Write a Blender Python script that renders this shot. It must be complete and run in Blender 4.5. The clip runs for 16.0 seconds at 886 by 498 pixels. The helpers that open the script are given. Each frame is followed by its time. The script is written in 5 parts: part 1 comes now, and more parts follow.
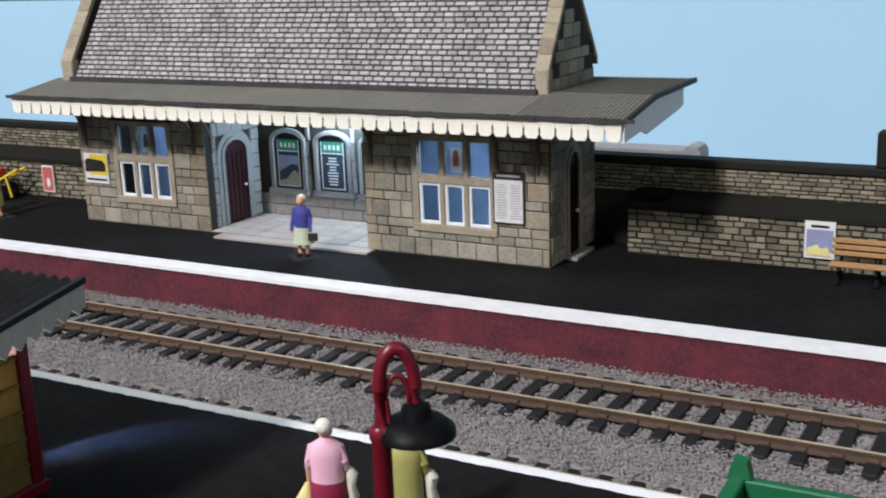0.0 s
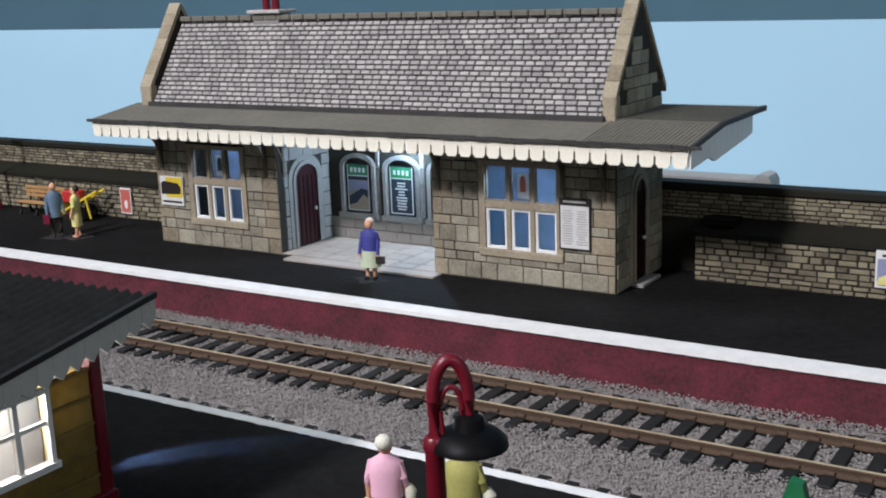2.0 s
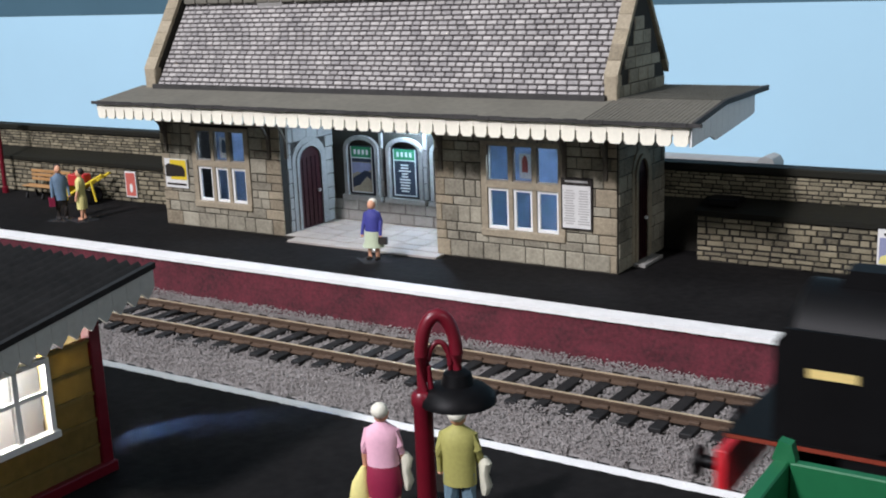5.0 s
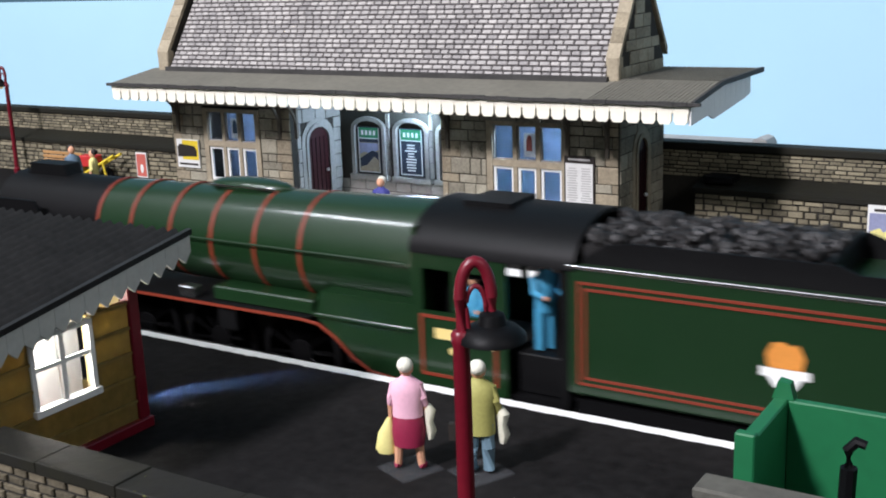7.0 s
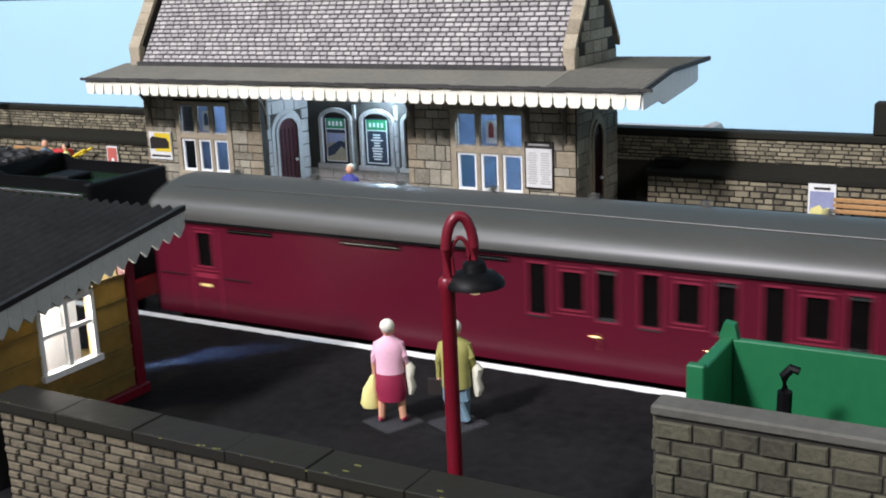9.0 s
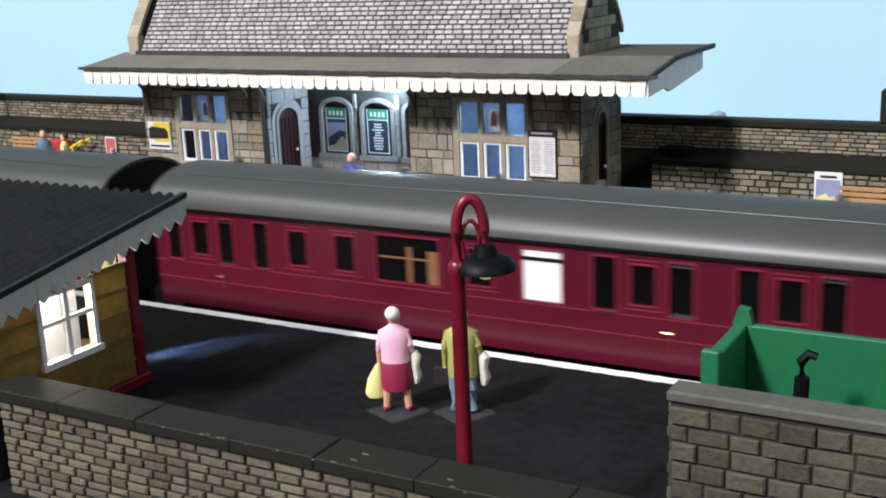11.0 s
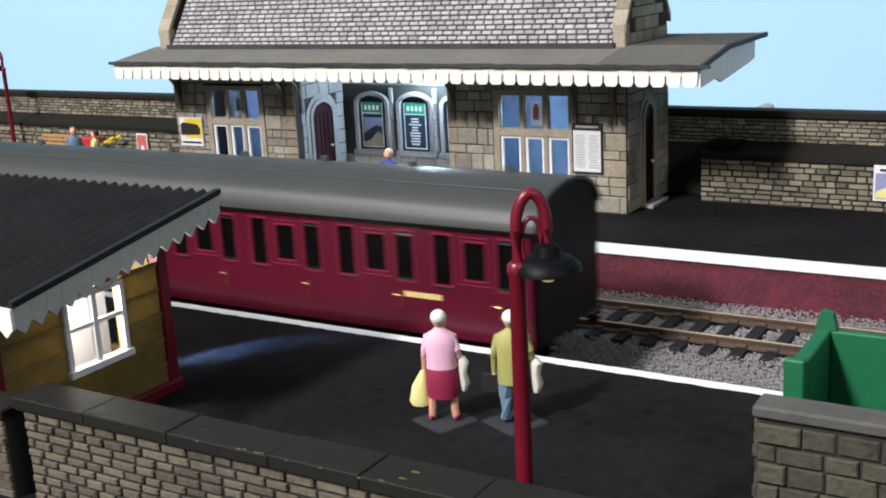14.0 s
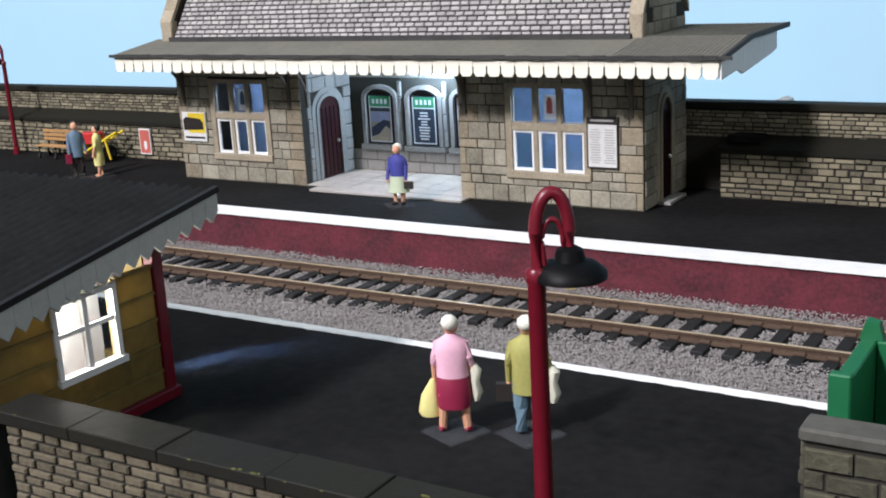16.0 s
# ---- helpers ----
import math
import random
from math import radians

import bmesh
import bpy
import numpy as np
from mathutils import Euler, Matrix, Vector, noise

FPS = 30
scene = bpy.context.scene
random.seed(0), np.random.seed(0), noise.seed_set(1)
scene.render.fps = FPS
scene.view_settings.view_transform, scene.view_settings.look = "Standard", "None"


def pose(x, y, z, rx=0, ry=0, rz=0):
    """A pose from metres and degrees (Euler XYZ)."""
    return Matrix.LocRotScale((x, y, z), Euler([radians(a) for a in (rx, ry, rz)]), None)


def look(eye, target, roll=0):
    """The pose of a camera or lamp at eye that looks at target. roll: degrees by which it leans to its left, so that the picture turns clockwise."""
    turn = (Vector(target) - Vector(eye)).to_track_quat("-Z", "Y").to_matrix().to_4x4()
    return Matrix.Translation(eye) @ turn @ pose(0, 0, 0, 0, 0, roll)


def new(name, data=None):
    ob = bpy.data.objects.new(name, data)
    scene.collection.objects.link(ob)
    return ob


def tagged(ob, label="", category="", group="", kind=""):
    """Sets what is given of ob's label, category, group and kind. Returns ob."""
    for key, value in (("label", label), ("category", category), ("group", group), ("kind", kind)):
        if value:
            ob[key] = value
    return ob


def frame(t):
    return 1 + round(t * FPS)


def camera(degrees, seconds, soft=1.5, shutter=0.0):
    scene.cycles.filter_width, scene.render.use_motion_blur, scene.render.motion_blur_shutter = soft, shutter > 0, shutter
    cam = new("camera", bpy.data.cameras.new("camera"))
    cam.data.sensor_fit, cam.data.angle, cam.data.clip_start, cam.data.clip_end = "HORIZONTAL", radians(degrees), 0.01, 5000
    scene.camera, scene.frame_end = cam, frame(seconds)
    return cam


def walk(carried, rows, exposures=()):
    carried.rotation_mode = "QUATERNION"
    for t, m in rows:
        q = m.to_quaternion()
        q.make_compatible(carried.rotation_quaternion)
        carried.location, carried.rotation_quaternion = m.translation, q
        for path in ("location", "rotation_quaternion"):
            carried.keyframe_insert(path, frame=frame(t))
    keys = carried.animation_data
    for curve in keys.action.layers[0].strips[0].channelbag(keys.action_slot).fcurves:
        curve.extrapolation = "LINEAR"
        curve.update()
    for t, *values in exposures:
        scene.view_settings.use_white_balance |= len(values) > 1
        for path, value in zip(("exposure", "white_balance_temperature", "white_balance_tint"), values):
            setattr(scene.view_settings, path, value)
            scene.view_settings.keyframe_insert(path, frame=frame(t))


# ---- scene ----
cam = camera(42.1, 16.0, soft=1.9, shutter=0.5)
PATH = [
    (0, (0.13221, -0.30870, 0.09611), (-0.79611, 1.38712, -0.41615), -2.12),
    (0.5, (0.13018, -0.30666, 0.09500), (-0.84563, 1.36834, -0.39710), -2.36),
    (1, (0.13337, -0.30735, 0.09490), (-0.87769, 1.35013, -0.38520), -2.55),
    (1.5, (0.13394, -0.30929, 0.09468), (-0.88913, 1.34514, -0.37028), -2.22),
    (2, (0.13513, -0.31046, 0.09517), (-0.90533, 1.33504, -0.36282), -2.16),
    (2.5, (0.13498, -0.31047, 0.09659), (-0.91038, 1.33326, -0.35660), -1.53),
    (3, (0.13596, -0.31073, 0.09534), (-0.91136, 1.33153, -0.35864), -2.01),
    (3.5, (0.13701, -0.31072, 0.09404), (-0.91468, 1.32744, -0.36464), -2.22),
    (4, (0.13749, -0.31010, 0.09328), (-0.91510, 1.32581, -0.37135), -2.26),
    (6.5, (0.13884, -0.31916, 0.08976), (-0.90906, 1.31476, -0.39210), -2.19),
    (7, (0.14088, -0.32584, 0.09096), (-0.89644, 1.31241, -0.39906), -2.15),
    (7.5, (0.14155, -0.33201, 0.09216), (-0.88659, 1.31292, -0.39480), -2.13),
    (8, (0.14530, -0.33951, 0.09105), (-0.85973, 1.32012, -0.39426), -2.46),
    (8.5, (0.14368, -0.34338, 0.09188), (-0.83991, 1.32742, -0.39901), -2.42),
    (9, (0.14750, -0.34527, 0.09024), (-0.82164, 1.33305, -0.40373), -2.42),
    (11.5, (0.14292, -0.34271, 0.08780), (-0.82191, 1.33423, -0.41915), -2.52),
    (12, (0.14154, -0.34200, 0.08723), (-0.82827, 1.33149, -0.42164), -2.59),
    (12.5, (0.14109, -0.34065, 0.08626), (-0.83281, 1.33048, -0.42252), -2.79),
    (13, (0.13889, -0.33829, 0.08589), (-0.84322, 1.32748, -0.42466), -2.97),
    (13.5, (0.13698, -0.33520, 0.08615), (-0.85545, 1.32465, -0.42371), -3.12),
    (14, (0.13506, -0.33375, 0.08512), (-0.87494, 1.31662, -0.42104), -3.05),
    (14.5, (0.13228, -0.33336, 0.08596), (-0.88341, 1.31201, -0.42506), -2.83),
    (15, (0.13118, -0.33024, 0.08496), (-0.89217, 1.30913, -0.43003), -3.10),
    (15.5, (0.12860, -0.32646, 0.08344), (-0.89131, 1.31538, -0.43052), -3.26),
    (16, (0.12839, -0.32338, 0.08300), (-0.89439, 1.31678, -0.43063), -3.22),
]
EXPOSURES = [(0, 0.05), (1.5, -0.05), (4.2, -0.02), (6.3, 0.38), (9, 0.45), (12.5, 0.5), (14.5, 0.42), (16, 0.35)]
walk(cam, [(t, look(eye, target, roll)) for t, eye, target, roll in PATH], EXPOSURES)

# ---- light ----
world = bpy.data.worlds.new("room_air")
scene.world = world
world.use_nodes = True
world.node_tree.nodes["Background"].inputs[0].default_value = (0.72, 0.86, 1.0, 1)
world.node_tree.nodes["Background"].inputs[1].default_value = 0.028


def lamp(name, kind, loc, power, colour, size=0.01, target=None):
    d = bpy.data.lights.new(name, kind)
    d.energy, d.color = power, colour
    if kind == "AREA":
        d.shape, d.size = "DISK", size
    else:
        d.shadow_soft_size = size
    o = new(name, d)
    o.matrix_world = look(loc, target) if target else pose(*loc)
    return o


lamp("room_light", "AREA", (-0.32, -1.45, 1.10), 30.5, (0.955, 0.925, 1.0), 0.20, (-0.06, 0.0, 0.0))
tube_light = lamp("ceiling_light", "AREA", (-0.70, -0.75, 1.30), 9.6, (0.88, 0.93, 1.0), 1.2, (-0.1, -0.08, 0.0))
tube_light.data.shape, tube_light.data.size_y = "RECTANGLE", 0.06
lamp("side_light", "AREA", (1.30, -0.70, 0.85), 2.8, (0.92, 0.95, 1.0), 0.5, (0.0, -0.1, 0.0))
lamp("porch_led", "POINT", (-0.0865, 0.0245, 0.0425), 0.088, (0.52, 0.73, 1.0), 0.0015)
lamp("left_room_led", "POINT", (-0.158, 0.007, 0.043), 0.014, (0.60, 0.75, 1.0), 0.0015)
lamp("right_room_led", "POINT", (-0.032, 0.007, 0.043), 0.034, (0.55, 0.74, 1.0), 0.0015)
lamp("shed_led", "POINT", (-0.0385, -0.1905, 0.0245), 0.021, (1.0, 0.93, 0.86), 0.0015)
lamp("shed_front_led", "SPOT", (-0.048, -0.1745, 0.021), 3.8, (0.26, 0.44, 1.0), 0.001, (-0.028, -0.158, 0.0))

MM = 0.001


# ---- materials ----
def mat(name, col, rough=0.7, var=0.25, scale=300.0, bump=0.15, metal=0.0, island=0.0, obj=False, stain=None, coat=0.0, emit=None, stretch=None, spec=0.5):
    """A surface with grain and broad stains; island: how much single pieces differ; obj: it rides with a moving thing."""
    m = bpy.data.materials.new(name)
    m.use_nodes = True
    n, l = m.node_tree.nodes, m.node_tree.links
    b = n["Principled BSDF"]
    tc = n.new("ShaderNodeTexCoord")
    geo = n.new("ShaderNodeNewGeometry")
    mp = n.new("ShaderNodeMapping")
    if stretch:
        mp.inputs["Scale"].default_value = stretch
    l.new(tc.outputs["Object"] if obj else geo.outputs["Position"], mp.inputs[0])
    fine, broad = n.new("ShaderNodeTexNoise"), n.new("ShaderNodeTexNoise")
    fine.inputs["Scale"].default_value, fine.inputs["Detail"].default_value = scale * 4, 5
    broad.inputs["Scale"].default_value, broad.inputs["Detail"].default_value = scale * 0.35, 3
    for t in (fine, broad):
        l.new(mp.outputs[0], t.inputs["Vector"])
    add = n.new("ShaderNodeMath")
    add.operation = "ADD"
    l.new(fine.outputs["Fac"], add.inputs[0])
    l.new(broad.outputs["Fac"], add.inputs[1])
    last = add
    if island:
        inf = n.new("ShaderNodeObjectInfo")
        s = n.new("ShaderNodeMath")
        s.operation = "ADD"
        l.new(inf.outputs["Random"], s.inputs[0])
        l.new(geo.outputs["Random Per Island"], s.inputs[1])
        fr = n.new("ShaderNodeMath")
        fr.operation = "FRACT"
        l.new(s.outputs[0], fr.inputs[0])
        ma = n.new("ShaderNodeMath")
        ma.operation = "MULTIPLY_ADD"
        l.new(fr.outputs[0], ma.inputs[0])
        ma.inputs[1].default_value = island
        l.new(last.outputs[0], ma.inputs[2])
        last = ma
    rng = n.new("ShaderNodeMapRange")
    rng.inputs["From Min"].default_value, rng.inputs["From Max"].default_value = 0.6, 1.4 + island
    l.new(last.outputs[0], rng.inputs["Value"])
    mix = n.new("ShaderNodeMix")
    mix.data_type = "RGBA"
    dark = stain or tuple(c * (1 - var) for c in col)
    mix.inputs["A"].default_value = (*dark, 1)
    mix.inputs["B"].default_value = (*[min(1, c * (1 + var * 0.8)) for c in col], 1)
    l.new(rng.outputs[0], mix.inputs["Factor"])
    l.new(mix.outputs["Result"], b.inputs["Base Color"])
    b.inputs["Roughness"].default_value, b.inputs["Metallic"].default_value = rough, metal
    b.inputs["Coat Weight"].default_value, b.inputs["Specular IOR Level"].default_value = coat, spec
    if bump:
        bp = n.new("ShaderNodeBump")
        bp.inputs["Strength"].default_value, bp.inputs["Distance"].default_value = bump, 0.0004
        l.new(fine.outputs["Fac"], bp.inputs["Height"])
        l.new(bp.outputs[0], b.inputs["Normal"])
    if emit:
        b.inputs["Emission Color"].default_value, b.inputs["Emission Strength"].default_value = (*emit[0], 1), emit[1]
    return m


def glass(name, tint=(0.9, 0.95, 1.0)):
    m = bpy.data.materials.new(name)
    m.use_nodes = True
    b = m.node_tree.nodes["Principled BSDF"]
    b.inputs["Base Color"].default_value = (*tint, 1)
    b.inputs["Roughness"].default_value, b.inputs["Transmission Weight"].default_value, b.inputs["IOR"].default_value = 0.05, 1.0, 1.3
    return m


def glowing(m, amount):
    """Thin card that lets lamp light through."""
    n, l = m.node_tree.nodes, m.node_tree.links
    b, out = n["Principled BSDF"], n["Material Output"]
    tr, mx = n.new("ShaderNodeBsdfTranslucent"), n.new("ShaderNodeMixShader")
    l.new(b.inputs["Base Color"].links[0].from_socket, tr.inputs[0])
    mx.inputs[0].default_value = amount
    l.new(b.outputs[0], mx.inputs[1])
    l.new(tr.outputs[0], mx.inputs[2])
    l.new(mx.outputs[0], out.inputs[0])
    return m


def clear(name, alpha):
    m = bpy.data.materials.new(name)
    m.use_nodes = True
    b = m.node_tree.nodes["Principled BSDF"]
    b.inputs["Base Color"].default_value = (0.4, 0.42, 0.45, 1)
    b.inputs["Roughness"].default_value, b.inputs["Alpha"].default_value = 0.12, alpha
    return m


M = {
    "stone": mat("printed_stone", (0.32, 0.295, 0.225), 0.9, 0.6, 330, 0.5, island=0.55, stain=(0.10, 0.088, 0.064)),
    "quoin": mat("quoin_stone", (0.33, 0.28, 0.195), 0.9, 0.5, 330, 0.5, island=0.5, stain=(0.12, 0.098, 0.066)),
    "mortar": mat("dark_mortar", (0.030, 0.027, 0.021), 0.95, 0.3, 300),
    "grey_stone": mat("grey_dressed_stone", (0.28, 0.27, 0.25), 0.85, 0.3, 250, island=0.3),
    "coping_pale": mat("pale_worn_stone", (0.48, 0.46, 0.44), 0.8, 0.35, 200, 0.3),
    "tan": mat("tan_dressed_stone", (0.36, 0.305, 0.215), 0.8, 0.3, 250, 0.2),
    "bracket_wood": mat("weathered_bracket_wood", (0.13, 0.11, 0.085), 0.8, 0.3, 250, 0.2),
    "slate": mat("grey_slate", (0.36, 0.337, 0.318), 0.6, 0.6, 350, 0.35, island=0.55, stain=(0.15, 0.14, 0.14)),
    "slate_gap": mat("slate_underlay", (0.03, 0.027, 0.028), 0.95, 0.2, 300),
    "felt": mat("grey_canopy_felt", (0.165, 0.155, 0.125), 0.8, 0.25, 120, 0.25),
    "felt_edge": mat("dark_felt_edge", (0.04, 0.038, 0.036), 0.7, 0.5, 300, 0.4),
    "cream": mat("cream_paint", (0.93, 0.89, 0.74), 0.6, 0.07, 200, 0.05),
    "white": mat("white_paint", (0.85, 0.86, 0.84), 0.6, 0.06, 250, 0.1),
    "line": mat("worn_white_line", (0.88, 0.88, 0.86), 0.75, 0.12, 500, 0.5),
    "tarmac": mat("dark_tarmac", (0.0118, 0.0112, 0.0112), 0.85, 0.55, 90, 0.35, spec=0.08),
    "maroon_wall": mat("maroon_textured_wall", (0.115, 0.017, 0.027), 0.9, 0.55, 240, 0.6, stain=(0.036, 0.010, 0.013)),
    "ballast": mat("grey_ballast", (0.30, 0.282, 0.27), 0.9, 0.3, 300, 0.2, island=0.7, stain=(0.18, 0.16, 0.15)),
    "ballast_bed": mat("ballast_bed", (0.25, 0.235, 0.225), 0.95, 0.4, 500, 0.5),
    "rail_rust": mat("rusty_rail_side", (0.085, 0.052, 0.032), 0.75, 0.3, 300, 0.2),
    # Worn bare metal; some of its gold shine is put into the colour.
    "rail_top": mat("worn_rail_head", (0.66, 0.54, 0.36), 0.35, 0.25, 300, 0.0, metal=0.35),
    "sleeper": mat("black_sleeper", (0.0095, 0.009, 0.009), 0.7, 0.4, 300, island=0.5),
    "brick_wall": mat("brown_stone_wall", (0.27, 0.235, 0.155), 0.9, 0.5, 420, 0.5, island=1.0, stain=(0.045, 0.04, 0.028)),
    "near_brick": mat("embossed_buff_stone", (0.145, 0.122, 0.080), 0.9, 0.5, 300, 0.7, island=0.7, stain=(0.038, 0.032, 0.018)),
    "pier_stone": mat("mossy_pier_stone", (0.072, 0.068, 0.042), 0.9, 0.5, 260, 0.8, island=0.5, stain=(0.022, 0.020, 0.013)),
    "coping": mat("weathered_dark_coping", (0.0105, 0.0102, 0.0095), 0.6, 0.7, 90, 0.35, spec=0.12, stain=(0.019, 0.0185, 0.012)),
    "coping_light": mat("worn_grey_coping", (0.085, 0.082, 0.068), 0.8, 0.3, 200, 0.3),
    "moss": mat("moss", (0.085, 0.085, 0.02), 0.95, 0.3, 500, 0.5),
    "sky": mat("sky_blue_board", (0.42, 0.67, 0.82), 0.85, 0.03, 6, 0.0),
    "dark_room": mat("blue_grey_room_wall", (0.07, 0.15, 0.20), 0.9, 0.1, 5, 0.0),
    "room": mat("pale_room_wall", (0.45, 0.46, 0.45), 0.9, 0.05, 5, 0.0),
    "maroon": mat("maroon_gloss", (0.15, 0.006, 0.016), 0.35, 0.15, 250, 0.05),
    # Dark maroon, taken darker still so the porch shade sits in the paint.
    "door": mat("shaded_maroon_door", (0.030, 0.004, 0.006), 0.45, 0.2, 250, 0.1),
    "black": mat("satin_black", (0.0035, 0.0035, 0.004), 0.5, 0.3, 250, 0.05, spec=0.14),
    "blackobj": mat("loco_black", (0.0036, 0.0036, 0.0040), 0.5, 0.3, 250, 0.05, obj=True, spec=0.16),
    "green": mat("loco_green", (0.0058, 0.026, 0.0075), 0.40, 0.08, 200, 0.02, obj=True, spec=0.35, coat=0.75),
    "orange": mat("orange_lining", (0.20, 0.028, 0.012), 0.5, 0.1, 200, 0.0, obj=True),
    "crimson": mat("coach_crimson", (0.085, 0.0055, 0.016), 0.30, 0.08, 200, 0.02, obj=True),
    # Beading crimson, lightened: the highlight on raised edges is in the colour.
    "crimson_dark": mat("coach_crimson_lit_mould", (0.21, 0.02, 0.042), 0.3, 0.1, 200, 0.0, obj=True),
    "coach_roof": mat("coach_roof_grey", (0.052, 0.052, 0.045), 0.40, 0.12, 150, 0.05, obj=True),
    "coach_glass": mat("dark_coach_glass", (0.004, 0.0035, 0.0035), 0.2, 0.5, 120, 0.0, obj=True, spec=0.25),
    "brass": mat("brass", (0.72, 0.5, 0.2), 0.35, 0.2, 200, 0.0, metal=1.0, obj=True),
    "chrome": mat("bright_metal", (0.8, 0.8, 0.8), 0.25, 0.1, 200, 0.0, metal=1.0, obj=True),
    "coal": mat("coal", (0.014, 0.013, 0.013), 0.45, 0.7, 300, 0.5, obj=True, island=0.9, spec=0.4),
    "lion": mat("emblem_orange", (0.70, 0.27, 0.05), 0.5, 0.2, 400, 0.0, obj=True),
    "white_obj": mat("white_card", (0.85, 0.85, 0.83), 0.5, 0.03, 200, 0.0, obj=True),
    "yellow_obj": mat("straw_lettering", (0.75, 0.58, 0.22), 0.5, 0.1, 200, 0.0, obj=True),
    "red_obj": mat("buffer_red", (0.55, 0.02, 0.03), 0.4, 0.1, 200, 0.0, obj=True),
    "blue_obj": mat("overall_blue", (0.06, 0.32, 0.52), 0.6, 0.15, 300, 0.0, obj=True),
    "skin": mat("skin_paint", (0.65, 0.33, 0.20), 0.6, 0.1, 300, 0.0, obj=True),
    "brown_obj": mat("brown_interior", (0.22, 0.10, 0.04), 0.6, 0.2, 300, 0.0, obj=True),
    "iron": mat("roof_iron", (0.023, 0.0225, 0.022), 0.45, 0.4, 150, 0.1, spec=0.18),
    "shed_plank": glowing(mat("yellow_wood_plank", (0.31, 0.235, 0.08), 0.5, 0.45, 120, 0.15, island=0.6), 0.45),
    "grey_white": mat("grey_white_fascia", (0.52, 0.52, 0.48), 0.7, 0.12, 200, 0.1),
    "shed_in": glowing(mat("shed_inside_cream", (0.85, 0.76, 0.5), 0.8, 0.1, 200, 0.0), 0.9),
    "box_green": mat("bright_green_paint", (0.010, 0.125, 0.046), 0.45, 0.12, 120, 0.03),
    "pink": mat("pink_paint", (0.80, 0.45, 0.56), 0.7, 0.08, 400, 0.05),
    "burgundy": mat("burgundy_paint", (0.26, 0.012, 0.05), 0.6, 0.12, 400, 0.05),
    "pale_hair": mat("white_hair", (0.78, 0.76, 0.64), 0.7, 0.12, 600, 0.3),
    "flesh": mat("flesh_paint", (0.70, 0.36, 0.22), 0.6, 0.1, 400, 0.0),
    "lemon": mat("lemon_paint", (0.75, 0.68, 0.26), 0.6, 0.1, 400, 0.0),
    "olive": mat("olive_coat", (0.36, 0.34, 0.10), 0.7, 0.15, 400, 0.05),
    "denim": mat("grey_blue_trousers", (0.15, 0.24, 0.30), 0.7, 0.15, 400, 0.0),
    "ivory": mat("ivory_bag", (0.72, 0.70, 0.56), 0.6, 0.1, 400, 0.0),
    "navy": mat("royal_blue_coat", (0.045, 0.05, 0.26), 0.7, 0.2, 400, 0.05),
    "sage": mat("pale_green_skirt", (0.46, 0.52, 0.36), 0.7, 0.1, 400, 0.0),
    "slate_blue": mat("grey_blue_jacket", (0.12, 0.19, 0.27), 0.7, 0.2, 400, 0.0),
    "dark_hair": mat("dark_hair", (0.02, 0.015, 0.012), 0.6, 0.2, 400, 0.0),
    "wood": mat("warm_bench_wood", (0.42, 0.23, 0.09), 0.6, 0.2, 200, 0.1),
    "bright_yellow": mat("bright_yellow", (0.78, 0.58, 0.04), 0.5, 0.15, 250, 0.0),
    "bright_red": mat("bright_red", (0.55, 0.03, 0.03), 0.5, 0.15, 250, 0.0),
    "poster_green": mat("poster_green", (0.02, 0.24, 0.10), 0.5, 0.05, 250, 0.0),
    "poster_navy": mat("poster_navy", (0.015, 0.025, 0.05), 0.5, 0.1, 250, 0.0),
    "poster_blue": mat("poster_blue", (0.27, 0.29, 0.44), 0.5, 0.2, 250, 0.0),
    "paper": mat("printed_paper", (0.74, 0.74, 0.71), 0.7, 0.08, 500, 0.0),
    "print_grey": mat("grey_print", (0.50, 0.49, 0.47), 0.7, 0.2, 900, 0.0),
    "rose_print": mat("red_print", (0.55, 0.13, 0.10), 0.6, 0.15, 400, 0.0),
    # Lining tinted blue: part of the blue window light is in its colour.
    "blue_room": mat("blue_lit_interior", (0.36, 0.50, 0.74), 0.8, 0.25, 60, 0.0),
    "floor_tile": mat("pale_floor_slab", (0.40, 0.36, 0.31), 0.6, 0.2, 300, 0.1, island=0.35),
    "glass": glass("window_glass"),
    "acrylic": clear("clear_acrylic", 0.05),
    "far_render": mat("pale_grey_render", (0.36, 0.36, 0.35), 0.8, 0.15, 120, 0.1),
    "bulb": mat("warm_bulb", (0.9, 0.75, 0.45), 0.4, 0.05, 200, 0.0, emit=((1.0, 0.75, 0.4), 0.25)),
}


M["green"].node_tree.nodes["Principled BSDF"].inputs["Coat Roughness"].default_value = 0.13


# ---- building kit, in millimetres ----
def mesh_of(name, bm, materials, smooth=False):
    me = bpy.data.meshes.new(name)
    bmesh.ops.scale(bm, vec=(MM, MM, MM), verts=bm.verts)
    bmesh.ops.recalc_face_normals(bm, faces=bm.faces)
    bm.to_mesh(me)
    bm.free()
    for m in materials if isinstance(materials, (list, tuple)) else (materials,):
        me.materials.append(M[m])
    if smooth:
        for p in me.polygons:
            p.use_smooth = True
        me.set_sharp_from_angle(angle=radians(40))
    return me


def part(name, bm, material, parent=None, label="", smooth=False):
    """Links a bmesh as one mesh object, under a thing if one is given."""
    ob = new(name, mesh_of(name, bm, material, smooth))
    ob.parent = parent
    return tagged(ob, label)


